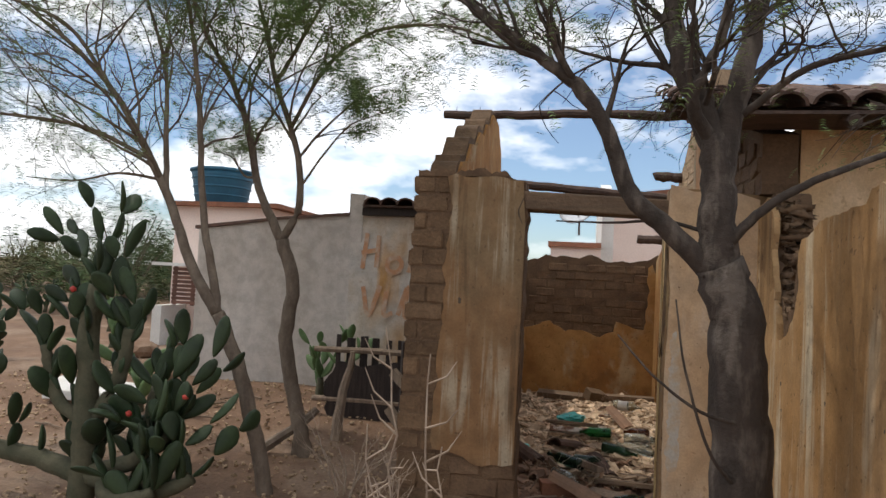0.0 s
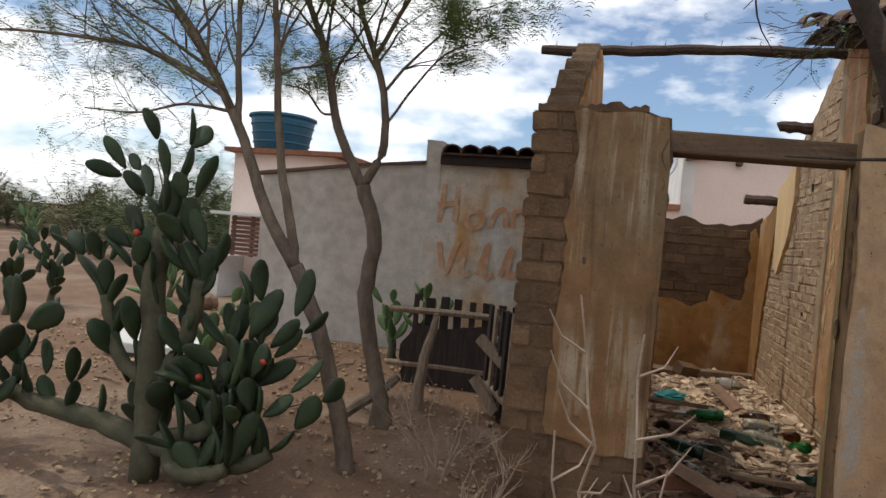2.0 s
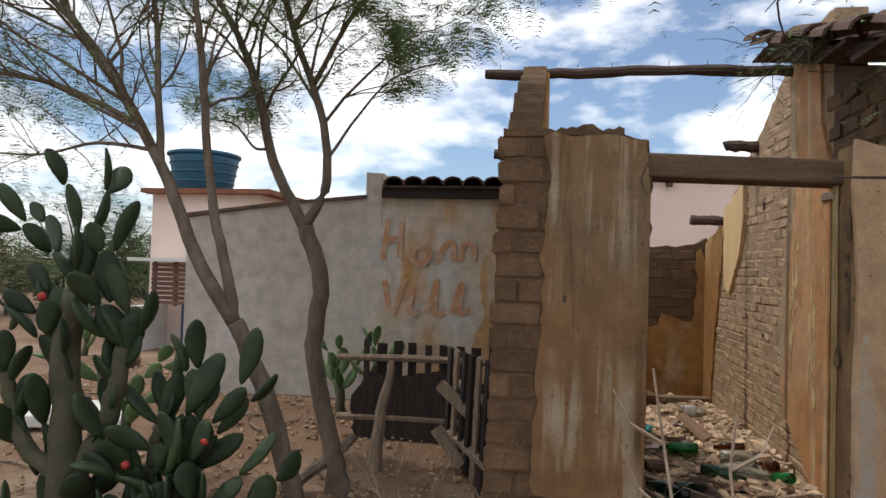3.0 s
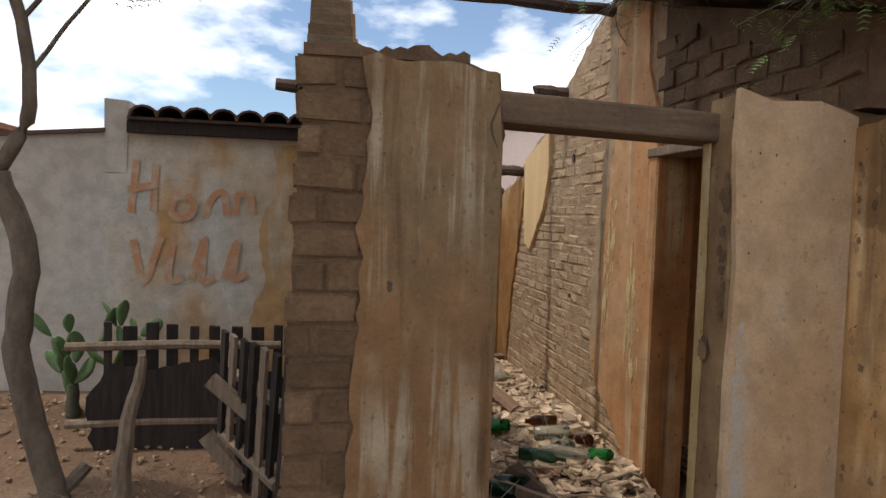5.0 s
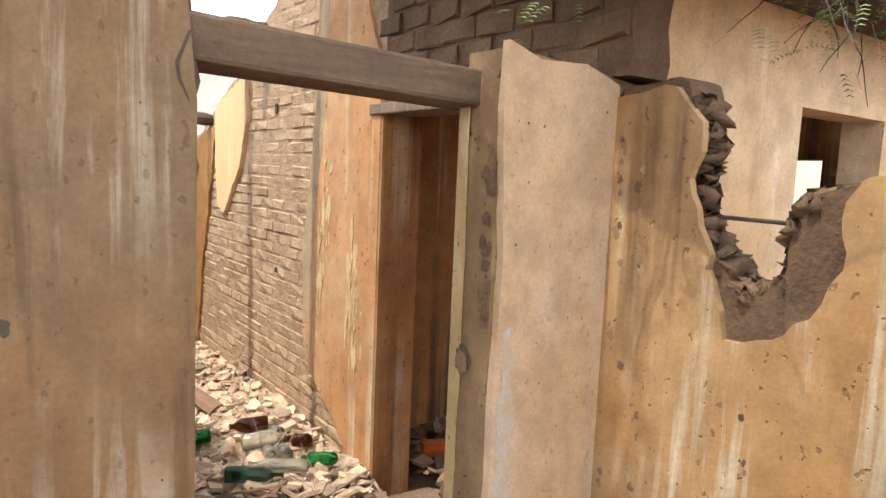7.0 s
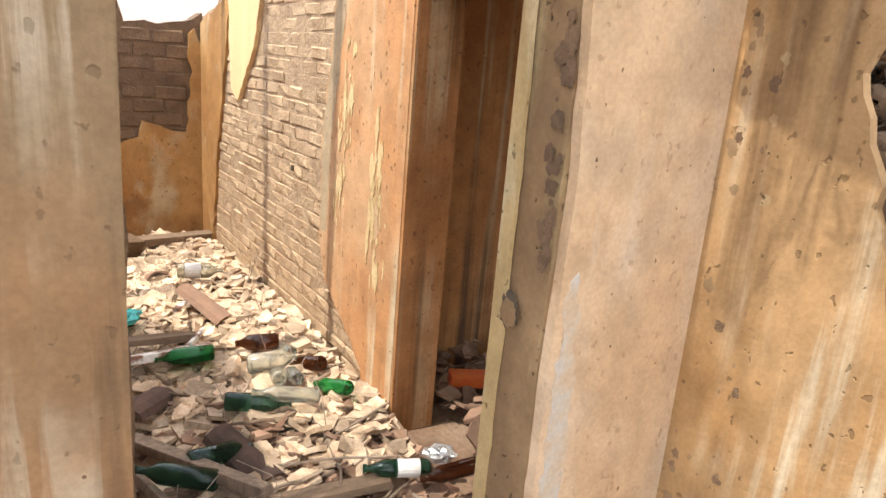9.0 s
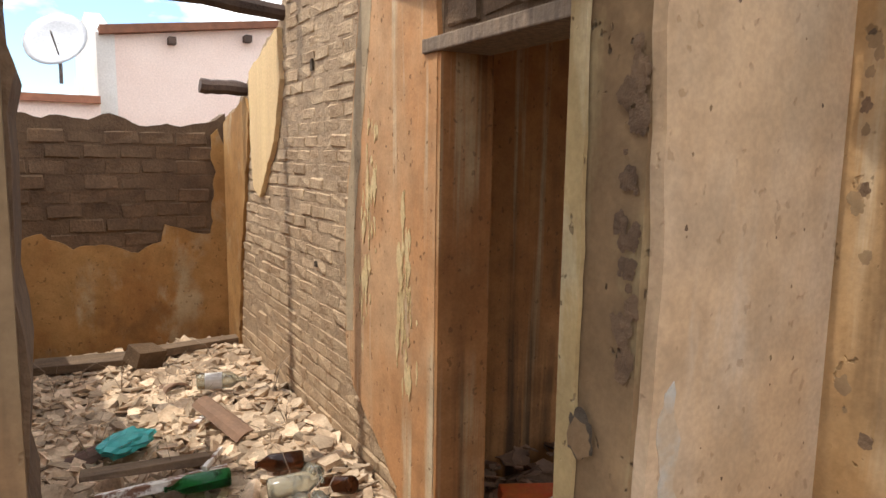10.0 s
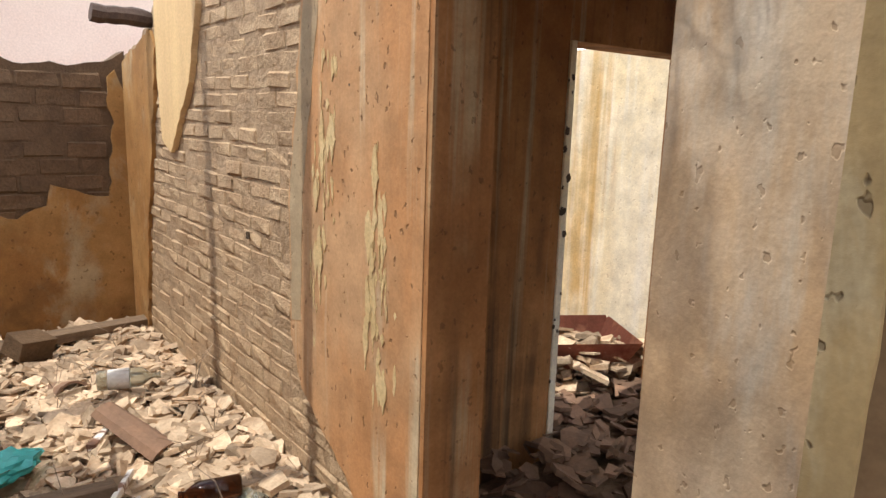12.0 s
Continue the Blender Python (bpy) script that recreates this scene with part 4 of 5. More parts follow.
def twigs(bm, crown, start, direction, length, radius, depth, rnd, leaves, size, lift=0.1, leafy=1.0):
    """A side branch that forks on, with sprays on its last twigs."""
    pts, p, d = [Vector(start)], Vector(start), Vector(direction).normalized()
    steps = 4
    for _ in range(steps):
        d = (d + Vector((rnd.uniform(-0.32, 0.32), rnd.uniform(-0.32, 0.32), rnd.uniform(-0.22, 0.22) + lift * 0.3))).normalized()
        p = p + d * (length / steps)
        pts.append(p.copy())
    tube(bm, pts, [radius * (1 - 0.55 * i / steps) for i in range(steps + 1)], 5 if depth > 1 else 3, cap=False)
    if depth == 0:
        for q in pts[1:]:
            if rnd.random() < leafy:
                leaf_sprays(crown, q, leaves, length * 0.34, size, rnd)
        return
    for k in range(3 if depth > 1 else 4):
        f = rnd.uniform(0.3, 1.0) if k else 1.0
        q = pts[0].lerp(pts[-1], f) if f < 1 else pts[-1]
        i = min(int(f * steps), steps)
        q = pts[i]
        a = (d + Vector((rnd.uniform(-1, 1), rnd.uniform(-1, 1), rnd.uniform(-0.5, 0.6)))).normalized()
        twigs(bm, crown, q, a, length * rnd.uniform(0.55, 0.78), radius * 0.5, depth - 1, rnd, leaves, size, lift, leafy)


def tree(name, stems, label, bark, leaf, seed, side=(), leaves=3, size=0.07, leafy=1.0):
    """stems: (points, base radius, end radius, number of branches, first height share, branch length)."""
    rnd = random.Random(seed)
    e = empty(name, (*stems[0][0][0][:2], 0), label, "tree")
    e.matrix_world = Matrix()
    trunk, crown = bmesh.new(), bmesh.new()
    for pts, r0, r1, n, first, length in stems:
        q = limb(trunk, pts, r0, r1, 9, 5, r0 * 0.12, rnd)
        for k in range(n):
            f = first + (1 - first) * (k + rnd.random()) / n
            i = min(int(f * (len(q) - 1)), len(q) - 1)
            d = (q[min(i + 1, len(q) - 1)] - q[max(i - 1, 0)]).normalized()
            out = Vector((rnd.uniform(-1, 1), rnd.uniform(-1, 1), rnd.uniform(-0.1, 0.6))) + d * 0.6
            twigs(trunk, crown, q[i], out, length * rnd.uniform(0.6, 1.15), min((r0 + (r1 - r0) * f) * 0.5, 0.015), 2, rnd, leaves, size, 0.1, leafy)
    part("trunk", trunk, bark, e, smooth=True)
    part("crown", crown, leaf, e, "feathery green leaves" if leafy > 0.4 else "sparse green leaves")
    return e


gz = ground_z
tree("thorn_tree", [
    ([(-0.76, 5.5, -0.05), (-0.84, 5.5, 0.3), (-0.98, 5.5, 0.72), (-1.14, 5.5, 1.08), (-1.21, 5.5, 1.21)], 0.056, 0.046, 0, 0.9, 0.3),
    ([(-1.21, 5.5, 1.2), (-1.45, 5.5, 1.56), (-1.69, 5.52, 2.06), (-1.98, 5.55, 2.49), (-2.27, 5.6, 2.85), (-2.7, 5.6, 3.24), (-3.24, 5.6, 3.61)], 0.042, 0.012, 15, 0.35, 0.9),
    ([(-1.21, 5.5, 1.2), (-1.29, 5.53, 1.5), (-1.4, 5.56, 1.88), (-1.5, 5.6, 2.51), (-1.56, 5.6, 2.96), (-1.64, 5.55, 3.5), (-1.75, 5.5, 4.0)], 0.034, 0.010, 12, 0.42, 0.8),
    ([(-1.69, 5.52, 2.06), (-1.78, 5.6, 2.5), (-1.85, 5.65, 3.0), (-2.1, 5.7, 3.6)], 0.024, 0.010, 9, 0.25, 0.75),
    ([(-1.85, 5.55, 2.3), (-2.3, 5.45, 2.5), (-2.8, 5.4, 2.58), (-3.4, 5.3, 2.6), (-3.8, 5.2, 2.5)], 0.018, 0.006, 15, 0.12, 0.7),
    ([(-1.75, 5.55, 2.15), (-2.15, 5.6, 2.2), (-2.6, 5.7, 2.15), (-3.1, 5.75, 2.18)], 0.013, 0.005, 11, 0.15, 0.55),
    ([(-2.27, 5.6, 2.85), (-2.6, 5.5, 3.3), (-3.1, 5.4, 3.5), (-3.6, 5.3, 3.6)], 0.018, 0.007, 11, 0.15, 0.75),
], "slender leaning thorn tree with feathery green leaves", "bark", "leaf", 11, leaves=2, size=0.085)
tree("thorn_tree", [
    ([(-0.80, 6.3, 0.0), (-0.87, 6.3, 0.25), (-0.97, 6.3, 0.62), (-1.05, 6.3, 1.0), (-1.01, 6.3, 1.42), (-1.13, 6.3, 1.78)], 0.062, 0.054, 0, 0.9, 0.3),
    ([(-1.13, 6.3, 1.76), (-1.37, 6.32, 2.2), (-1.53, 6.35, 2.74), (-1.73, 6.35, 3.17), (-1.99, 6.3, 3.6), (-2.1, 6.25, 4.0)], 0.040, 0.011, 13, 0.3, 0.85),
    ([(-1.13, 6.3, 1.78), (-0.99, 6.28, 2.08), (-1.05, 6.28, 2.55), (-1.24, 6.25, 3.07), (-1.34, 6.2, 3.5), (-1.45, 6.1, 4.0)], 0.036, 0.011, 13, 0.35, 0.85),
    ([(-1.0, 6.28, 2.2), (-0.78, 6.25, 2.5), (-0.55, 6.2, 2.72), (-0.25, 6.15, 2.8)], 0.011, 0.004, 6, 0.4, 0.35),
    ([(-1.1, 6.27, 2.7), (-0.75, 6.1, 3.15), (-0.3, 5.9, 3.35), (0.3, 5.7, 3.3), (0.75, 5.6, 3.1)], 0.018, 0.006, 18, 0.15, 0.5),
    ([(-1.24, 6.25, 3.07), (-0.9, 6.1, 3.5), (-0.5, 5.9, 3.9), (0.1, 5.7, 4.1)], 0.018, 0.006, 13, 0.1, 0.65),
    ([(-1.4, 6.33, 2.3), (-1.55, 6.4, 2.32), (-1.75, 6.5, 2.5), (-1.95, 6.55, 2.55)], 0.012, 0.004, 6, 0.3, 0.4),
], "slender forked thorn tree with feathery green leaves", "bark", "leaf", 12, leaves=4, size=0.09)
# old leaning tree close to the house
tree("gnarled_tree", [
    ([(1.93, 3.85, -0.05), (1.91, 3.85, 0.3), (1.89, 3.85, 0.78), (1.88, 3.85, 1.15), (1.85, 3.85, 1.42), (1.79, 3.85, 1.64)], 0.125, 0.092, 0, 0.9, 0.2),
    ([(1.79, 3.85, 1.6), (1.78, 3.85, 1.8), (1.78, 3.85, 2.0), (1.72, 3.87, 2.22), (1.64, 3.9, 2.44), (1.60, 3.95, 2.7), (1.66, 4.0, 3.2)], 0.078, 0.03, 9, 0.45, 0.5),
    ([(1.79, 3.85, 1.58), (1.6, 3.84, 1.77), (1.46, 3.83, 1.89), (1.38, 3.82, 2.09), (1.28, 3.8, 2.27), (1.16, 3.8, 2.38), (1.0, 3.8, 2.5), (0.85, 3.8, 2.61), (0.6, 3.8, 2.85)], 0.044, 0.014, 13, 0.4, 0.38),
    ([(1.78, 3.85, 1.98), (1.82, 3.88, 2.2), (1.87, 3.9, 2.4), (1.93, 3.95, 2.7), (2.0, 4.0, 3.1)], 0.058, 0.03, 7, 0.4, 0.45),
    ([(1.75, 3.85, 2.1), (1.66, 3.75, 2.25), (1.74, 3.7, 2.45), (1.8, 3.65, 2.75)], 0.03, 0.014, 7, 0.3, 0.5),
    ([(1.79, 3.83, 1.68), (1.88, 3.78, 1.8), (2.0, 3.75, 1.9), (2.15, 3.72, 1.98), (2.4, 3.7, 2.08)], 0.022, 0.010, 0, 0.3, 0.25),
    ([(1.85, 3.8, 2.2), (2.05, 3.7, 2.35), (2.35, 3.65, 2.42), (2.7, 3.6, 2.6)], 0.016, 0.006, 9, 0.15, 0.3),
    ([(1.9, 3.78, 1.05), (1.72, 3.72, 1.1), (1.55, 3.7, 1.22), (1.42, 3.7, 1.36)], 0.008, 0.003, 0, 0.5, 0.25),
    ([(1.9, 3.78, 0.8), (1.76, 3.72, 0.95), (1.66, 3.7, 1.25), (1.62, 3.7, 1.5)], 0.008, 0.003, 0, 0.5, 0.25),
    ([(1.8, 3.86, 1.74), (1.6, 3.88, 1.8), (1.39, 3.9, 1.79), (1.17, 3.9, 1.79)], 0.009, 0.003, 0, 0.6, 0.1),
], "gnarled dark-barked thorn tree, nearly leafless, beside the house", "bark_dark", "leaf", 13, leaves=2, size=0.06, leafy=0.3)


def pad(length, width, rnd):
    """A flattened cactus pad standing on its narrow end."""
    bm = bmesh.new()
    bmesh.ops.create_uvsphere(bm, u_segments=10, v_segments=7, radius=0.5)
    for v in bm.verts:
        z = v.co.z + 0.5
        taper = 0.55 + 0.62 * math.sin(min(1.0, z * 1.05) * math.pi * 0.62)
        v.co = Vector((v.co.x * width * taper, v.co.y * 0.026 * (1.3 - 0.4 * z) * 2, z * length + 0.01))
        v.co.y += 0.02 * math.sin(z * 3 + rnd.random() * 0.2)
    return bm


pad_rnd = random.Random(3)
PADS = {k: [mesh_of(pad(rl, rw, pad_rnd), k, "pad") for rl, rw in ((0.30, 0.135), (0.26, 0.15), (0.36, 0.125))] for k in ("cactus", "cactus_pale")}
for group in PADS.values():
    for me in group:
        for p in me.polygons:
            p.use_smooth = True


def cactus(at, stems, label, seed, mat="cactus", scale=1.0, grow=3, spread=38, group="prickly pears"):
    rnd = random.Random(seed)
    e = empty("prickly_pear", (at[0], at[1], gz(*at)), label, "cactus", group)

    def sprout(base, up, level, yaw, top):
        m = base @ pose(0, 0, 0, rnd.uniform(-12, 12), up, 0) @ pose(0, 0, 0, 0, 0, yaw)
        k = scale * rnd.uniform(0.75, 1.1) * (1.0 - 0.07 * level)
        me = rnd.choice(PADS[mat])
        piece("pad", me, e, m @ Matrix.Scale(k, 4))
        length = max(v.co.z for v in me.vertices) * k
        if level < top:
            for s in ((-1, 1) if rnd.random() < 0.5 else (rnd.choice((-1, 1)),)):
                tip = m @ pose(s * 0.035 * k, 0, length * 0.93)
                sprout(tip, s * rnd.uniform(8, spread), level + 1, rnd.uniform(-90, 90), top)

    for pts, r, *more in stems:
        bm = bmesh.new()
        q = limb(bm, pts, r, r * 0.7, 8, 4, r * 0.12, rnd)
        top = more[0] if more else grow
        part("stem", bm, "cactus_stem", e, "corky brown stem", smooth=True)
        last = len(q) - 1
        spots = [(last, 0), (last, 0), (last * 3 // 4, 1), (last // 2, 1)]
        if len(pts) > 3:
            spots += [(last * 7 // 8, 1), (last * 5 // 8, 1), (last * 3 // 8, 2)]
        for i, lev in spots:
            sprout(Matrix.Translation(q[i]), rnd.uniform(-50, 50), lev, rnd.uniform(-90, 90), top)
    return e


main = cactus((-1.72, 4.9), [
    ([(0, 0, -0.05), (0.0, 0, 0.6), (-0.04, 0.02, 1.05), (0.0, 0.02, 1.38)], 0.085, 2),
    ([(0.02, 0, 0.5), (0.16, 0.03, 0.75), (0.22, 0.03, 0.98), (0.24, 0.03, 1.12)], 0.055, 2),
    ([(0.0, 0, 0.5), (-0.22, 0, 0.65), (-0.32, 0.02, 0.85), (-0.36, 0.02, 0.98)], 0.045, 1),
    ([(0.0, 0, 0.2), (-0.35, 0.02, 0.26), (-0.75, 0.0, 0.3), (-0.95, 0.0, 0.36)], 0.07, 2),
    ([(0.0, 0, 0.2), (0.35, -0.02, 0.32), (0.55, 0.0, 0.48), (0.62, 0.03, 0.6)], 0.06, 2),
    ([(0.0, 0, 0.2), (0.4, -0.05, 0.18), (0.65, -0.05, 0.2), (0.75, 0, 0.26)], 0.06, 2),
    ([(0.1, 0.05, 0.2), (0.3, -0.15, 0.14), (0.5, -0.16, 0.16), (0.6, -0.16, 0.2)], 0.055, 2),
    ([(0.3, 0, 0.3), (0.36, 0.1, 0.5), (0.38, 0.1, 0.66), (0.4, 0.1, 0.76)], 0.045, 1),
], "tall branching prickly pear cactus with dark green pads", 21, scale=0.82, grow=3)
for k, (x, z) in enumerate(((0.72, 0.75), (-0.1, 1.35), (0.35, 0.62))):
    bm = bmesh.new()
    bmesh.ops.create_icosphere(bm, subdivisions=1, radius=0.022)
    f = part("bud", bm, "flower", main, "red flower bud", True)
    f.matrix_basis = pose(x, -0.08, z)
cactus((-2.75, 4.75), [([(0, 0, -0.05), (0.05, 0, 0.3), (0.1, 0, 0.55)], 0.06, 1), ([(0, 0, 0.1), (-0.3, 0, 0.3), (-0.4, 0, 0.5)], 0.05, 2)], "prickly pear cactus with drooping dark pads", 22)
cactus((-1.45, 4.95), [([(0, 0, -0.05), (0.05, 0, 0.15), (0.1, 0, 0.3)], 0.05, 2), ([(0, 0, 0.0), (-0.2, 0, 0.1), (-0.35, 0, 0.25)], 0.045, 2)], "low sprawling prickly pear with dark pads", 25)
cactus((-2.75, 6.9), [([(0, 0, -0.05), (0, 0, 0.25)], 0.05)], "small young prickly pear on bare earth", 23, "cactus_pale", 0.9, 2)
cactus((-1.35, 7.9), [([(0, 0, -0.05), (0, 0, 0.2)], 0.05), ([(0.15, 0, -0.05), (0.3, 0, 0.2)], 0.04)], "small young prickly pear beside the grey wall", 24, "cactus_pale", 0.75, 2)
plot = random.Random(8)
for k in range(26):
    x, y = plot.uniform(-13, -4.6), plot.uniform(7.5, 17)
    if x > -6.6 and y > 10.3:
        continue
    cactus((x, y), [([(0, 0, -0.05), (0.05, 0, 0.2)], 0.05)], "planted prickly pear in a far bare plot", 40 + k, plot.choice(("cactus", "cactus_pale")), plot.uniform(0.8, 1.1), 2)


def bush(name, at, radius, height, count, label, mat, seed, size=0.3):
    """A shrub of forking stems under a ragged mass of leaf clumps."""
    rnd = random.Random(seed)
    e = empty(name, (*at, gz(*at)), label, "bush")
    stems, crown = bmesh.new(), bmesh.new()
    for _ in range(7):
        a = rnd.uniform(0, math.tau)
        r = rnd.uniform(0.3, 0.9) * radius
        limb(stems, [(0, 0, -0.1), (math.cos(a) * r * 0.4, math.sin(a) * r * 0.4, height * 0.4), (math.cos(a) * r, math.sin(a) * r, height * 0.85)], 0.05, 0.012, 5, 3, 0.04, rnd)
    for _ in range(count):
        a, r = rnd.uniform(0, math.tau), radius * math.sqrt(rnd.random())
        z = height * (0.15 + 0.85 * rnd.random() ** 0.7 * math.sqrt(max(0.05, 1 - (r / radius) ** 2)))
        leaf_sprays(crown, (math.cos(a) * r, math.sin(a) * r, z), 3, 0.12 * radius, size, rnd, 0.8)
    part("stem", stems, "bark", e)
    part("crown", crown, mat, e)
    return e


bush("round_bush", (-10.5, 17.0), 2.2, 3.0, 900, "dense dark green round bush", "leaf_dark", 31, 0.3)
scr = random.Random(9)
for k in range(16):
    x = -34 + 2.0 * k + scr.uniform(-0.8, 0.8)
    bush("scrub_bush", (x, scr.uniform(24, 32)), scr.uniform(1.6, 2.6), scr.uniform(1.8, 3.2), 260, "dry olive scrub beyond the plot", "scrub" if k % 3 else "leaf_dark", 60 + k, 0.5)

# dry leafless bushes by the path
def dry_bush(at, height, stems, seed, label, lean=0.25):
    rnd = random.Random(seed)
    e = empty("dry_bush", (*at, gz(*at)), label, "bush")
    dummy = bmesh.new()
    for k in range(stems):
        bm = bmesh.new()
        a = rnd.uniform(0, math.tau)
        d = Vector((math.cos(a) * lean, math.sin(a) * lean, 1))
        twigs(bm, dummy, (math.cos(a) * 0.04, math.sin(a) * 0.04, -0.03), d, height * rnd.uniform(0.6, 1.0), 0.008, 2, rnd, 0, 0.01, 0.2, 0.0)
        part("branch", bm, "twig", e)
    dummy.free()
    return e


dry_bush((0.1, 5.05), 0.32, 5, 72, "tangled leafless dry shrub at the pillar's foot")
dry_bush((-0.25, 5.6), 0.4, 5, 73, "tangled leafless dry shrub at the pillar's foot")
# bleached spindly shrub beside the path
shrub = empty("dry_bush", (0.75, 3.25, gz(0.75, 3.25)), "bleached spindly dry shrub with bare crooked stems", "bush")
sr = random.Random(74)
for lean_x, lean_y, h in ((-0.10, 0.05, 1.36), (0.05, 0.08, 1.28), (-0.13, 0.0, 1.05), (0.12, 0.0, 1.0), (-0.15, 0.08, 0.85), (0.0, -0.05, 0.9)):
    bm = bmesh.new()
    q = limb(bm, [(0, 0, -0.03), (lean_x * 0.2, lean_y * 0.3, h * 0.3), (lean_x * 0.75 + 0.03, lean_y * 0.6, h * 0.65), (lean_x, lean_y, h)], 0.0065, 0.0025, 5, 4, 0.022, sr)
    for i in range(3, len(q) - 1):
        s_ = sr.choice((-1, 1))
        L = sr.uniform(0.06, 0.18)
        tip = q[i] + Vector((s_ * L * 0.7, sr.uniform(-0.3, 0.5) * L, L * sr.uniform(0.3, 1.0)))
        mid = q[i].lerp(tip, 0.5) + Vector((s_ * 0.015, 0, -0.012))
        tube(bm, [q[i], mid, tip], [0.004, 0.003, 0.0015], 4)
    part("branch", bm, "twig", shrub)
for pts in ([(-0.05, 0, 0.0), (-0.14, 0.25, 0.42), (0.02, 0.3, 0.62), (0.25, 0.2, 0.55)], [(0.0, 0.05, 0.0), (-0.12, 0.1, 0.3), (0.0, 0.15, 0.45)]):
    bm = bmesh.new()
    limb(bm, pts, 0.006, 0.003, 5, 6, 0.004, sr)
    part("runner", bm, "twig", shrub, "long arching dry runner")

# ---- picket pen beside the ruin ----
pen = empty("picket_pen", (0, 0, 0), "dark picket pen of old boards", "fence")
pk = random.Random(14)
px = -1.0
while px < 0.05:
    w = pk.uniform(0.045, 0.085)
    part("picket", box((px, 7.36, 0.1), (px + w, 7.385, 0.93 + pk.uniform(-0.02, 0.03)), 0.004, 0.006), "picket", pen)
    px += w + pk.uniform(0.035, 0.075)
for z, x0, x1 in ((0.80, -1.2, 0.05), (0.33, -1.2, -0.2)):
    bm = bmesh.new()
    tube(bm, [(x0, 7.33, z), ((x0 + x1) / 2, 7.335, z + 0.015), (x1, 7.33, z + 0.01)], [0.028, 0.03, 0.026], 7)
    part("rail", bm, "grey_wood", pen)
# near-black sheet over the lower front of the pickets
part("sheet", slab(ragged([(-1.05, 0.05), (0.1, 0.05), (0.1, 0.6), (-0.2, 0.66), (-0.42, 0.72), (-0.7, 0.66), (-0.95, 0.7), (-1.08, 0.5)], 0.05, 0.02, (0,), 20.0), "y", 7.315, 0.012), "picket", pen, "near-black sheet across the front of the pickets")
for k in range(7):
    t = k / 6
    bm = bmesh.new()
    add_box(bm, (-0.03, -0.012, 0), (0.03, 0.012, 0.95), 0.005, pose(-0.30 + 0.40 * t, 7.25 - 0.75 * t, 0.03, 4, 14, -60))
    part("slat", bm, "grey_wood" if k % 3 == 1 else "picket", pen)
for z in (0.3, 0.66):
    bm = bmesh.new()
    tube(bm, [(-0.34 + z * 0.22, 7.2, z), (0.03 + z * 0.22, 6.5, z - 0.06)], [0.035, 0.035], 6)
    part("slat_rail", bm, "grey_wood", pen)
for x, z, tilt in ((-0.19, 0.6, 36), (-0.22, 0.26, 48)):
    bm = bmesh.new()
    add_box(bm, (-0.16, -0.02, -0.04), (0.16, 0.02, 0.04), 0.006, pose(x, 6.88, z, 0, tilt, -20))
    part("cross_board", bm, "grey_wood", pen, "silvered short board nailed across")
post_old = empty("leaning_post", (0, 0, 0), "split silvered post leaning beside the pen", "post")
bm = bmesh.new()
limb(bm, [(-0.72, 6.7, 0.05), (-0.71, 6.75, 0.4), (-0.66, 6.8, 0.72), (-0.64, 6.8, 0.86)], 0.055, 0.02, 7, 3, 0.008)
part("shaft", bm, "grey_wood", post_old)
for pts, r in (([(-1.2, 6.2, 0.08), (-0.95, 6.3, 0.25), (-0.78, 6.4, 0.42)], 0.045), ([(-0.9, 6.3, 0.05), (-0.88, 6.3, 0.4)], 0.04)):
    e = empty("dead_stump", (0, 0, 0), "broken dead stump on the earth", "stump")
    bm = bmesh.new()
    limb(bm, pts, r, r * 0.7, 7, 3, 0.008)
    part("shaft", bm, "bark", e)

# ---- rubble and litter ----
def rubble_z(x, y):
    """Height of the heap of debris in the front room and the rooms behind."""
    z = 0.05 + 0.05 * noise.noise((x * 1.7, y * 1.7, 5))
    if x < 2.25:
        z += 0.10 * math.exp(-((x - 1.9) ** 2 / 0.25 + (y - 8.3) ** 2 / 2.2))
        z *= max(0.35, min(1.0, (y - 5.2) / 1.0))
    return max(z, 0.015)


def shards(name, region, count, label, mat, seed, size=(0.04, 0.13), stack=0.05):
    """Broken flat pieces of tile, plaster and brick, lying at random tilts."""
    rnd = random.Random(seed)
    bm = bmesh.new()
    for _ in range(count):
        x, y = rnd.uniform(*region[0]), rnd.uniform(*region[1])
        s = rnd.uniform(*size) * (1.5 if rnd.random() < 0.07 else 1)
        t = s * rnd.uniform(0.06, 0.2)
        n = rnd.randint(4, 6)
        m = pose(x, y, rubble_z(x, y) + rnd.uniform(0, stack), rnd.gauss(0, 20), rnd.gauss(0, 20), rnd.uniform(0, 360))
        ring = [(math.cos(math.tau * k / n + rnd.uniform(-0.35, 0.35)) * s * rnd.uniform(0.6, 1.0), math.sin(math.tau * k / n) * s * rnd.uniform(0.45, 0.8)) for k in range(n)]
        curve = rnd.uniform(0, 0.3) * s
        top = [bm.verts.new(m @ Vector((a, b, t - curve * (a / s) ** 2))) for a, b in ring]
        low = [bm.verts.new(m @ Vector((a, b, -t * 0.4 - curve * (a / s) ** 2))) for a, b in ring]
        bm.faces.new(top), bm.faces.new(low[::-1])
        for k in range(n):
            bm.faces.new((low[k], low[(k + 1) % n], top[(k + 1) % n], top[k]))
    return tagged(link(name, bm, mat), label, "rubble", kind="stuff")


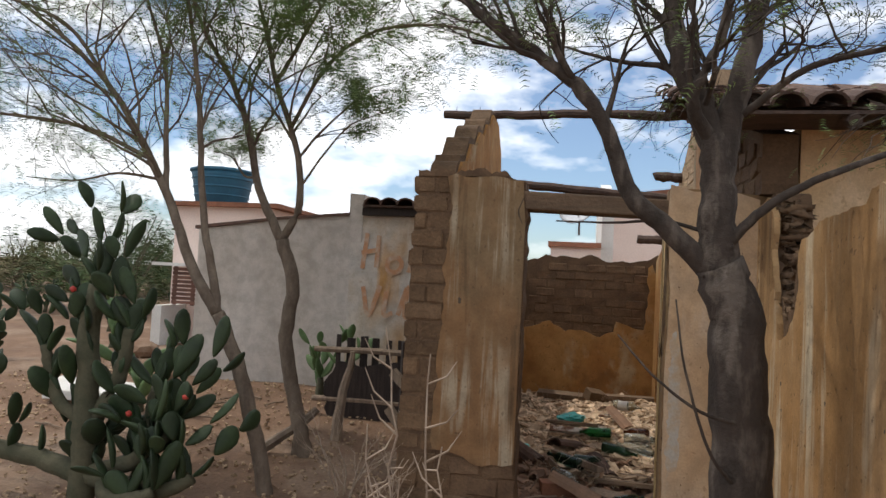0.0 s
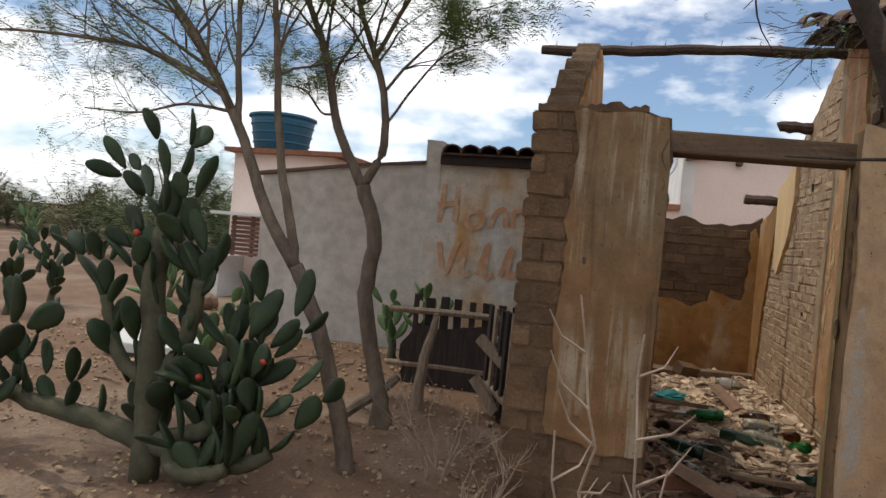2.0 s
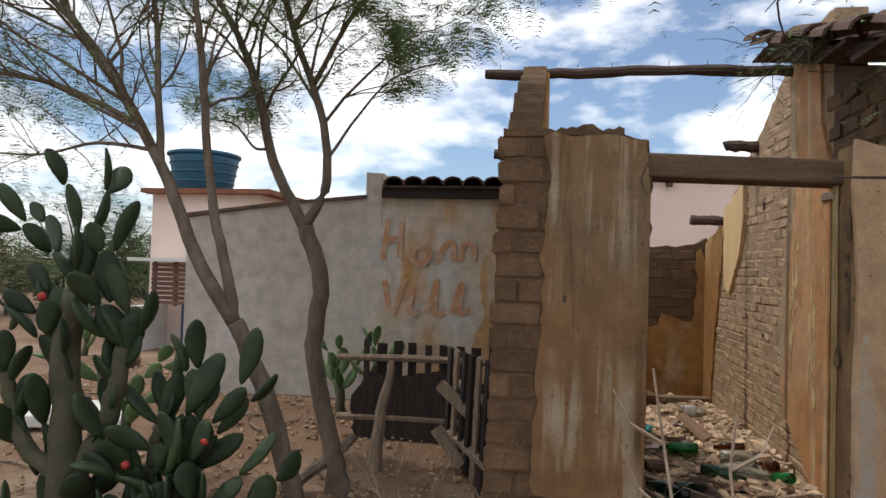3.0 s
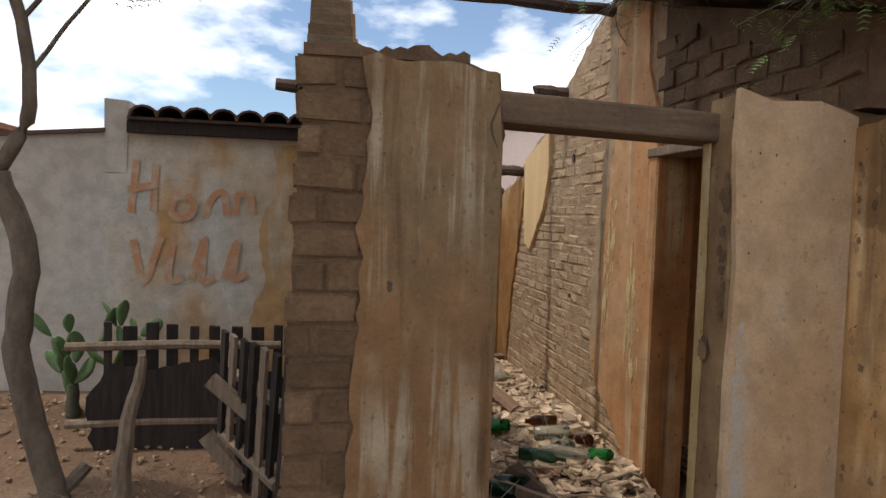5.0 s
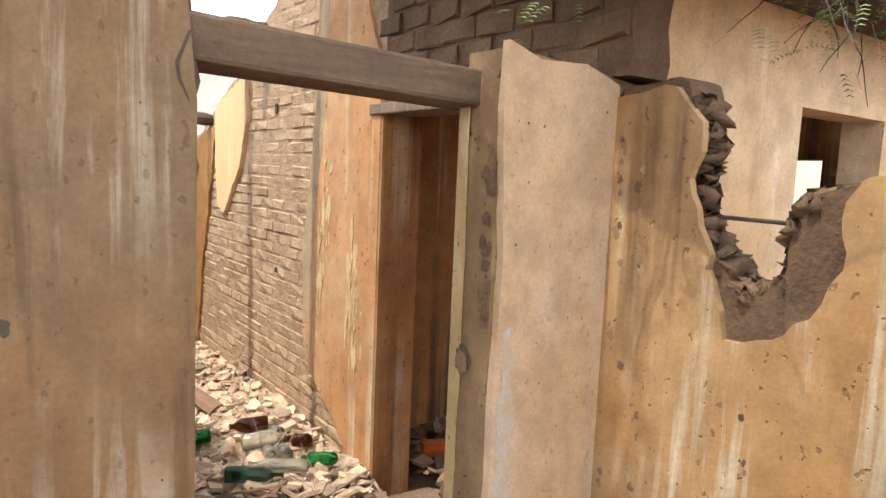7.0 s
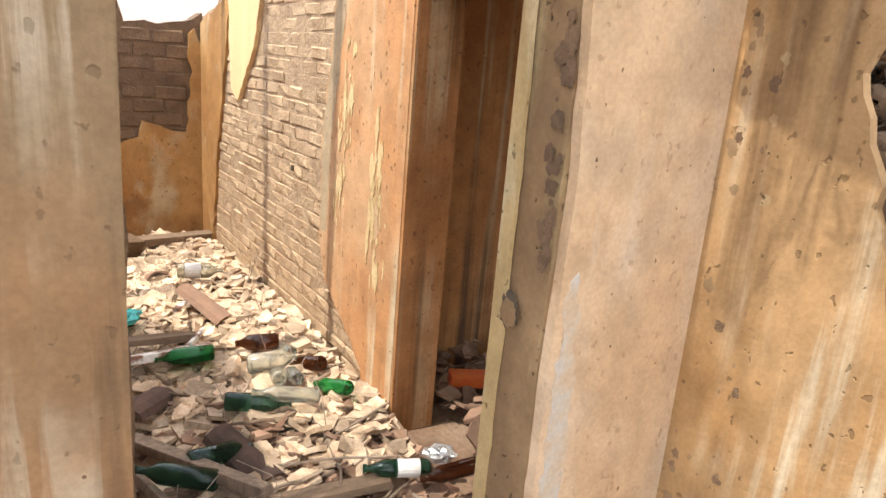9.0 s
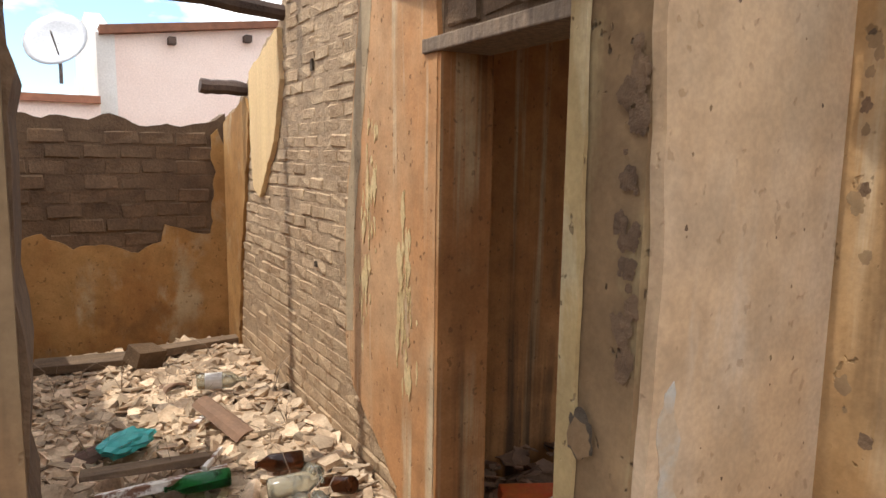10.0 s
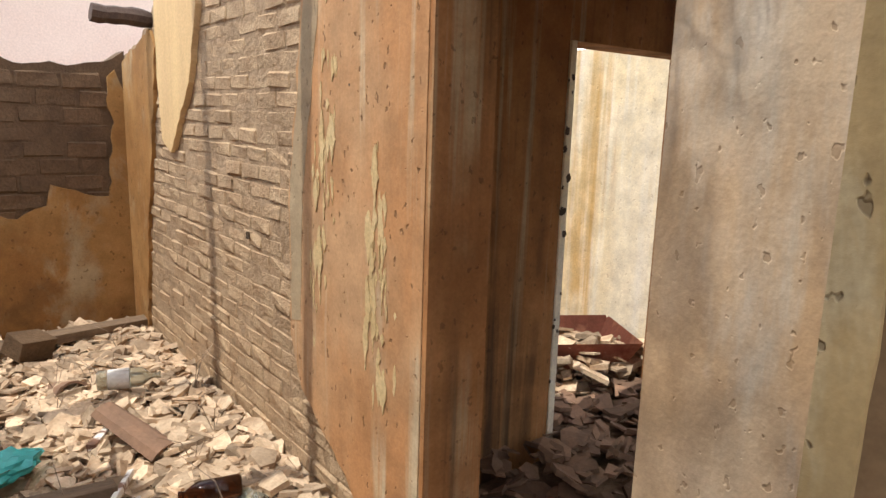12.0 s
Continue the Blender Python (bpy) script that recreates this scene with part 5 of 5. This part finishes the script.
bm = bmesh.new()
xs = [0.42 + 0.07 * i for i in range(27)]
ys = [5.0 + 0.1 * i for i in range(54)]
g = [[bm.verts.new((min(x, 2.26), y, rubble_z(x, y) + 0.02 * noise.noise((x * 9, y * 9, 1)))) for y in ys] for x in xs]
for i in range(len(xs) - 1):
    for j in range(len(ys) - 1):
        bm.faces.new((g[i][j], g[i + 1][j], g[i + 1][j + 1], g[i][j + 1]))
tagged(link("debris_bed", bm, "shard_dark"), "earthy bed of crushed debris on the floor", "rubble", kind="stuff")
shards("tile_rubble", ((0.45, 2.22), (7.0, 10.2)), 4200, "pale broken tile and plaster rubble covering the floor", "shard", 101, (0.025, 0.09))
shards("tile_rubble", ((1.2, 2.2), (6.4, 8.6)), 700, "pale heap of broken plaster against the brick wall", "shard", 102, (0.03, 0.11), 0.06)
shards("earth_rubble", ((0.9, 2.2), (5.0, 7.2)), 1300, "brown broken tile pieces inside the doorway", "shard_dark", 103, (0.025, 0.09), 0.03)
shards("room_rubble", ((2.5, 4.6), (5.5, 9.4)), 1500, "brown rubble in the rooms behind", "shard_dark", 104, (0.03, 0.12), 0.06)
shards("heap_rubble", ((3.5, 4.6), (7.6, 9.3)), 700, "pale plaster rubble under the wheelbarrow", "shard", 105, (0.04, 0.13), 0.22)

# pebbles and litter on the bare yard
rp = random.Random(33)
bm = bmesh.new()
for _ in range(4200):
    x, y = rp.uniform(-5, 0.15), rp.uniform(3.5, 10)
    if y > 8.4 and x > -3.3:
        continue
    s = rp.uniform(0.004, 0.018)
    add_box(bm, (-s, -s * 0.7, -s * 0.3), (s, s * 0.7, s * 0.5), s * 0.35, pose(x, y, gz(x, y) + 0.005, rp.uniform(-30, 30), rp.uniform(-30, 30), rp.uniform(0, 360)))
tagged(link("yard_pebbles", bm, "adobe_core"), "small stones and clods scattered on the yard", "stones", kind="stuff")
for k in range(14):
    x, y = rp.uniform(-4.2, -0.9), rp.uniform(5.6, 8.2)
    e = empty("dead_stick", (x, y, gz(x, y) + 0.012), "grey dead stick lying on the earth", "stick", "sticks on the yard", rz=rp.uniform(0, 360))
    bm = bmesh.new()
    limb(bm, [(-0.15, 0, 0), (0, 0.015, 0.008), (rp.uniform(0.1, 0.25), 0, 0)], 0.012, 0.006, 5, 3, 0.003, rp)
    part("shaft", bm, "grey_wood", e)
for x, y, s in ((-3.7, 7.6, 0.13), (-3.2, 8.0, 0.1), (-4.6, 9.6, 0.2)):
    bm = bmesh.new()
    bmesh.ops.create_icosphere(bm, subdivisions=2, radius=s)
    for v in bm.verts:
        v.co *= 1 + 0.25 * noise.noise(v.co * 6 + Vector((x, y, 0)))
        v.co.z *= 0.7
    o = link("boulder", bm, "earth")
    o.matrix_world = pose(x, y, gz(x, y) + s * 0.4)
    tagged(o, "rounded earthy boulder on the bare yard", "stone")
slab_o = link("pale_slab", box((-0.45, -0.3, -0.02), (0.45, 0.3, 0.04), 0.012, 0.03), "white_wall")
slab_o.matrix_world = pose(-3.5, 7.3, gz(-3.5, 7.3) + 0.03, 6, 4, 25)
tagged(slab_o, "pale broken cement slab lying on the earth", "slab")


def bottle(at, turn, mat, label, height=0.25, r=0.036, neck=0.014, label_mat=None, long_neck=0.34):
    """A bottle lying down: body and neck, with a cap or a label where it has one."""
    e = empty("bottle", at, label, "bottle", "littered bottles")
    e.matrix_world = pose(at[0], at[1], at[2] + r, 90 + turn[1], 0, turn[0])
    s = height * (1 - long_neck)
    part("body", lathe([(r * 0.5, 0.008), (r * 0.85, 0), (r, 0.01), (r, s), (r * 0.9, s + 0.015), (neck * 1.2, s + 0.05), (neck, s + 0.06), (neck, height - 0.015), (neck * 1.25, height - 0.012), (neck * 1.25, height)], 16), mat, e, smooth=True)
    if label_mat:
        part("label", lathe([(r + 0.0006, s * 0.25), (r + 0.001, s * 0.26), (r + 0.001, s * 0.75), (r + 0.0006, s * 0.76)], 16), label_mat, e, "worn paper label")
    return e


def zr(x, y, up=0.05):
    return rubble_z(x, y) + up


for x, y, rz, tilt, mat, h, r, lab, text in (
    (1.60, 7.47, 258, 4, "green_glass", 0.28, 0.042, None, "bright green glass bottle lying on the rubble"),
    (1.70, 7.24, 80, -4, "clear_glass", 0.24, 0.05, None, "dusty clear glass bottle lying on the rubble"),
    (1.80, 7.06, 170, 8, "clear_glass", 0.16, 0.035, None, "small dusty glass jar lying on the rubble"),
    (1.88, 7.04, 175, 8, "clear_glass", 0.16, 0.035, None, "small dusty glass jar lying on the rubble"),
    (1.95, 7.30, 190, 10, "clear_glass", 0.18, 0.034, None, "dusty clear glass bottle lying on the rubble"),
    (1.90, 6.82, 255, -8, "clear_glass", 0.30, 0.036, None, "clear glass bottle with long neck on the rubble"),
    (2.06, 7.16, 205, 18, "brown_glass", 0.29, 0.04, None, "dark brown glass bottle tipped against plaster pieces"),
    (1.92, 7.42, 250, 4, "brown_glass", 0.22, 0.042, None, "brown glass jar lying on the plaster pieces"),
    (2.06, 6.84, 200, 15, "green_glass", 0.24, 0.036, None, "green glass bottle lying by the brick wall"),
    (1.51, 6.95, 70, 4, "dark_glass", 0.29, 0.042, None, "dark green glass bottle lying on the rubble"),
    (1.35, 6.45, 240, -6, "dark_glass", 0.31, 0.042, None, "dark green wine bottle lying in the litter"),
    (1.28, 6.62, 95, 2, "dark_glass", 0.26, 0.042, None, "dark green glass bottle half buried in litter"),
    (1.15, 6.20, 40, 4, "clear_glass", 0.27, 0.045, None, "dusty clear glass bottle lying in the litter"),
    (2.12, 6.20, 250, -3, "dark_glass", 0.27, 0.036, "label_white", "dark bottle with a torn white label"),
    (2.32, 6.15, 268, 0, "brown_glass", 0.26, 0.036, None, "brown glass bottle in the inner doorway"),
    (1.55, 5.70, 130, 0, "dark_glass", 0.25, 0.036, None, "dark glass bottle inside the doorway"),
    (1.75, 5.62, 100, 0, "green_glass", 0.25, 0.034, None, "green glass bottle inside the doorway"),
    (1.68, 8.7, 75, 0, "clear_glass", 0.29, 0.05, "label_white", "clear plastic bottle with a pale label"),
):
    bottle((x, y, zr(x, y, 0.085)), (rz, tilt), mat, text, h, r, label_mat=lab)


def plank(at, rot, size, mat, label, category="plank"):
    o = link("plank", box((-size[0] / 2, -size[1] / 2, -size[2] / 2), (size[0] / 2, size[1] / 2, size[2] / 2), 0.004, 0.008), mat)
    o.matrix_world = pose(*at, *rot)
    return tagged(o, label, category)


plank((1.3, 6.6, 0.17), (4, 5, 118), (0.75, 0.06, 0.04), "grey_wood", "weathered stick of timber lying across the litter")
plank((1.18, 6.4, 0.14), (0, 3, 105), (0.6, 0.035, 0.03), "grey_wood", "thin weathered stick lying in the litter")
plank((1.7, 6.28, 0.12), (8, 2, 172), (0.52, 0.10, 0.03), "beam", "broken brown board lying on the rubble")
plank((1.6, 6.02, 0.09), (-6, 0, 160), (0.42, 0.11, 0.025), "grey_wood", "pale broken board on the brown rubble")
plank((1.33, 7.57, 0.2), (20, 2, 176), (0.55, 0.11, 0.05), "peeling_white", "board with peeling white paint on the rubble")
plank((1.28, 7.74, 0.23), (10, 0, 174), (0.55, 0.13, 0.03), "beam", "weathered board on the rubble")
plank((1.57, 7.7, 0.22), (0, 12, 68), (0.4, 0.025, 0.025), "peeling_white", "thin white lath on the rubble")
plank((1.6, 8.15, 0.25), (0, 10, 66), (0.4, 0.03, 0.025), "peeling_white", "thin white lath on the rubble")
plank((1.85, 9.95, 0.16), (4, 0, 8), (0.8, 0.10, 0.06), "beam", "old timber at the foot of the back wall")
plank((1.2, 9.9, 0.14), (10, 0, -6), (0.8, 0.14, 0.07), "beam", "old timber at the foot of the back wall")
plank((1.5, 9.7, 0.2), (14, 10, 30), (0.22, 0.16, 0.13), "adobe", "loose adobe block on the rubble", "brick")
plank((1.18, 6.02, 0.11), (0, 0, 12), (0.24, 0.12, 0.09), "tile_red", "hollow red brick lying on the rubble", "brick")
for k, (x, y, rz) in enumerate(((1.55, 6.45, 20), (1.95, 7.1, 70), (1.3, 7.3, 150), (1.8, 8.0, 40), (1.15, 8.3, 100), (1.6, 8.9, 15), (1.0, 6.75, 60), (1.45, 5.9, 80))):
    o = link("fallen_tile", half_tile(0.36, 0.09, 0.075), "shard_dark" if k % 2 else "tile")
    o.matrix_world = pose(x, y, zr(x, y, 0.02), rp.uniform(-15, 25), rp.uniform(-25, 25), rz)
    tagged(o, "fallen clay roof tile lying on the rubble", "tile", "fallen tiles")
rs = random.Random(55)
for k in range(22):
    x, y = rs.uniform(0.95, 2.1), rs.uniform(5.7, 7.6)
    L = rs.uniform(0.1, 0.32)
    e = empty("dead_stick", (x, y, zr(x, y, 0.045)), "brown broken stick among the rubble", "stick", "sticks in the rubble", rz=rs.uniform(0, 360))
    bm = bmesh.new()
    limb(bm, [(-L, 0, 0.0), (0, 0.02, 0.03), (L, -0.01, 0.015)], rs.uniform(0.006, 0.014), 0.005, 6, 3, 0.004, rs)
    part("shaft", bm, rs.choice(("grey_wood", "beam", "twig")), e)
rw = random.Random(77)
for k in range(26):
    x, y = rw.uniform(0.9, 2.15), rw.uniform(5.9, 9.6)
    e = empty("dry_stalk", (x, y, zr(x, y, 0.02)), "thin dry grass stalks among the rubble", "stalk", "dry stalks")
    bm = bmesh.new()
    for _ in range(3):
        a = rw.uniform(0, math.tau)
        h = rw.uniform(0.12, 0.32)
        tube(bm, [(0, 0, 0), (math.cos(a) * h * 0.25, math.sin(a) * h * 0.25, h * 0.6), (math.cos(a) * h * 0.7, math.sin(a) * h * 0.7, h * 0.85)], [0.0028, 0.002, 0.001], 3)
    part("stalk", bm, "twig", e)


def crumple(name, at, size, mat, label, category, seed):
    bm = bmesh.new()
    bmesh.ops.create_icosphere(bm, subdivisions=3, radius=1)
    for v in bm.verts:
        f = 1 + 0.35 * noise.noise(v.co * 2.2 + Vector((seed, 0, 0))) + 0.18 * noise.noise(v.co * 6 + Vector((0, seed, 0)))
        v.co = Vector((v.co.x * size[0] * f, v.co.y * size[1] * f, v.co.z * size[2] * f))
    o = link(name, bm, mat)
    o.matrix_world = pose(*at, 0, 0, seed * 37)
    return tagged(o, label, category)


crumple("plastic_sheet", (1.24, 8.15, 0.2), (0.15, 0.10, 0.05), "teal_plastic", "crumpled teal plastic sheet on the rubble", "plastic", 1)
crumple("plastic_sheet", (0.85, 6.9, 0.15), (0.10, 0.07, 0.04), "teal_plastic", "crumpled teal plastic scrap in the litter", "plastic", 2)
crumple("plastic_bag", (2.9, 6.62, 0.12), (0.15, 0.10, 0.06), "white_plastic", "crumpled white plastic bag on the inner room floor", "bag", 3)
crumple("foil_wrapper", (2.24, 6.32, 0.12), (0.07, 0.05, 0.035), "foil", "crumpled silver foil wrapper in the inner doorway", "wrapper", 4)
crumple("plastic_scrap", (3.75, 7.75, 0.32), (0.07, 0.05, 0.06), "teal_plastic", "small teal plastic scrap on the rubble", "plastic", 5)
o = link("carton", box((-0.14, -0.04, -0.035), (0.14, 0.04, 0.035), 0.006, 0.004), "red_box")
o.matrix_world = pose(2.78, 6.82, 0.14, 10, 4, -20)
tagged(o, "red carton lying on the inner room floor", "carton")

# wheelbarrow in the sunlit room
wb = empty("wheelbarrow", (4.25, 7.95, -0.1), "rusty red wheelbarrow lying among the rubble", "wheelbarrow", rz=-30)
bm = bmesh.new()
lo = [(-0.2, -0.17, 0.1), (0.2, -0.17, 0.1), (0.2, 0.17, 0.1), (-0.2, 0.17, 0.1)]
hi = [(-0.38, -0.3, 0.42), (0.36, -0.3, 0.42), (0.36, 0.3, 0.42), (-0.38, 0.3, 0.42)]
a = [bm.verts.new(p) for p in lo]
b = [bm.verts.new(p) for p in hi]
bm.faces.new(a)
for k in range(4):
    bm.faces.new((a[k], a[(k + 1) % 4], b[(k + 1) % 4], b[k]))
bmesh.ops.solidify(bm, geom=bm.faces[:], thickness=0.01)
part("tray", bm, "rust", wb, "dented rusty red tray")
for s in (-1, 1):
    bm = bmesh.new()
    tube(bm, smooth_path([(0.55, s * 0.08, 0.05), (0.1, s * 0.2, 0.08), (-0.4, s * 0.26, 0.25), (-0.8, s * 0.28, 0.45)], 4), [0.017] * 13, 7)
    h = part("handle", bm, "iron", wb, "bent iron handle")
    bm = bmesh.new()
    tube(bm, [(-0.15, s * 0.2, 0.12), (-0.22, s * 0.22, -0.12)], [0.015, 0.015], 6)
    part("leg", bm, "iron", wb)
wheel = part("wheel", lathe([(0.12, -0.035), (0.165, -0.03), (0.18, 0.0), (0.165, 0.03), (0.12, 0.035)], 18), "pole", wb, "worn dark tyre")
wheel.matrix_basis = pose(0.52, 0, 0.03, 90, 0, 0)

# hanging greenery and twigs at the broken eaves
def eaves_growth(at, count, seed, label, reach=0.5):
    rnd = random.Random(seed)
    e = empty("eaves_branch", at, label, "branch")
    crown = bmesh.new()
    for _ in range(count):
        bm = bmesh.new()
        d = Vector((rnd.uniform(-1, 0.1), rnd.uniform(-0.8, 0.3), rnd.uniform(-0.5, 0.15)))
        twigs(bm, crown, (0, 0, 0), d, reach * rnd.uniform(0.6, 1.0), 0.006, 1, rnd, 2, 0.06, -0.1, 0.5)
        part("twig", bm, "bark_dark", e)
    part("foliage", crown, "leaf", e)


eaves_growth((2.05, 5.0, 2.56), 8, 91, "leafy branch hanging over the broken eaves", 0.35)
eaves_growth((2.9, 4.86, 2.52), 9, 92, "leafy branch hanging over the broken eaves", 0.4)
eaves_growth((1.95, 6.1, 2.92), 8, 93, "dry branches caught on the roof edge", 0.45)
e = empty("rebar_stub", (0, 0, 0), "thin dark rod sticking out of the broken wall", "rod")
bm = bmesh.new()
tube(bm, [(2.38, 4.99, 1.66), (2.42, 4.72, 1.655), (2.43, 4.6, 1.65)], [0.007, 0.007, 0.006], 6)
part("rod", bm, "pole", e)

# ---- bricks of the walls ----
def brick_meshes(mat, size, count, seed, worn=0.006):
    rnd = random.Random(seed)
    out = []
    for _ in range(count):
        bm = bmesh.new()
        vs = add_box(bm, (-size[0] / 2, -size[1] / 2, -size[2] / 2), (size[0] / 2, size[1] / 2, size[2] / 2))
        bmesh.ops.bevel(bm, geom=bm.edges[:], offset=min(size) * 0.12, segments=1, affect="EDGES")
        for v in bm.verts:
            v.co += Vector([rnd.uniform(-worn, worn) for _ in range(3)])
        out.append(mesh_of(bm, mat, "brick"))
    return out


def inside(u, z, poly):
    hit = False
    for (a, b), (c, d) in zip(poly, poly[1:] + poly[:1]):
        if (b > z) != (d > z) and u < (c - a) * (z - b) / (d - b) + a:
            hit = not hit
    return hit


def lay(parent, axis, face, outline, avoid, size, mat, seed, limit=300, proud=0.012, gap=0.012, sign=-1, worn=0.007):
    """Courses of bricks set into a wall's face; sign: the way that the face looks along its axis."""
    rnd = random.Random(seed)
    meshes = brick_meshes(mat, (size[0], 0.07, size[1]), 8, seed, worn)
    us, zs = [p[0] for p in outline], [p[1] for p in outline]
    spots, row, z = [], 0, min(zs) + size[1] / 2
    while z < max(zs):
        u = min(us) + (size[0] / 2 if row % 2 else 0) + rnd.uniform(-0.02, 0.02)
        while u < max(us) + size[0] / 2:
            corners = [(u + a * size[0] * 0.42, z + b * size[1] * 0.42) for a in (-1, 1) for b in (-1, 1)]
            if all(inside(a, b, outline) for a, b in corners) and not any(all(inside(a, b, p) for a, b in corners) for p in avoid) and rnd.random() > 0.012:
                spots.append((u, z))
            u += size[0] + gap
        z += size[1] + gap
        row += 1
    spots.sort(key=lambda s: s[0])
    rest = bmesh.new()
    for k, (u, z) in enumerate(spots):
        o = face - sign * (0.035 - proud) + rnd.uniform(-0.004, 0.005)
        turn = rnd.uniform(-1.5, 1.5)
        m = pose(o, u, z, rnd.uniform(-2, 2), 0, 90 + turn) if axis == "x" else pose(u, o, z, 0, rnd.uniform(-2, 2), turn)
        me = rnd.choice(meshes)
        if k < limit:
            piece("brick", me, parent, m)
        else:
            n0 = len(rest.verts)
            rest.from_mesh(me)
            rest.verts.ensure_lookup_table()
            for v in rest.verts[n0:]:
                v.co = m @ v.co
    if len(rest.verts):
        o = part("brick_field", rest, mat, parent)
        o["kind"] = "stuff"
    else:
        rest.free()


rb = random.Random(301)
for k in range(19):
    z = -0.03 + 0.117 * k
    left = 0.165 + 0.002 * k + rb.uniform(-0.012, 0.012)
    cut = left + (rb.uniform(0.2, 0.27) if k % 2 else rb.uniform(0.09, 0.16))
    for x0, x1 in ((left, cut - 0.006), (cut + 0.004, 0.53)):
        bm = bmesh.new()
        y = 5.374 + rb.uniform(-0.007, 0.007)
        add_box(bm, (x0, y, z + rb.uniform(0.0, 0.006)), (x1, y + 0.09, z + 0.11 + rb.uniform(-0.005, 0.004)), 0.006)
        bmesh.ops.bevel(bm, geom=bm.edges[:], offset=0.01, segments=2, affect="EDGES")
        part("brick", bm, "adobe", pillar)
lay(pillar, "y", 5.385, [(0.5, -0.05), (0.92, -0.05), (0.92, 0.52), (0.5, 0.52)], [], (0.2, 0.108), "adobe_dark", 202, proud=0.01)
lay(east, "x", 2.252, [(6.97, 0.0), (10.28, 0.0), (10.28, 1.9), (9.9, 1.97), (9.6, 2.1), (9.3, 2.25), (8.8, 2.4), (8.7, 2.56), (8.4, 2.7), (8.2, 2.8), (7.9, 2.96), (7.6, 3.1), (7.4, 3.18), (7.4, 1.0), (7.3, 0.75), (7.05, 0.35)], [], (0.20, 0.068), "red_brick", 203, proud=0.005, worn=0.005, gap=0.009)
lay(over, "x", 2.254, [(5.22, 2.12), (6.9, 2.12), (6.9, 2.9), (5.22, 2.42)], [], (0.22, 0.09), "adobe_dark", 204, proud=0.012, worn=0.011)
lay(back, "y", 10.31, [(0.45, 0.82), (2.2, 0.82), (2.2, 1.85), (1.6, 1.83), (1.2, 1.87), (0.5, 1.76)], [], (0.24, 0.10), "adobe_dark", 205, proud=0.006)
lay(west, "x", 0.22, [(5.7, 0.1), (8.2, 0.1), (8.2, 2.3), (8.0, 2.9), (7.7, 3.08), (7.3, 3.05), (5.7, 2.2)], [], (0.22, 0.108), "adobe", 206, proud=0.012, limit=150)
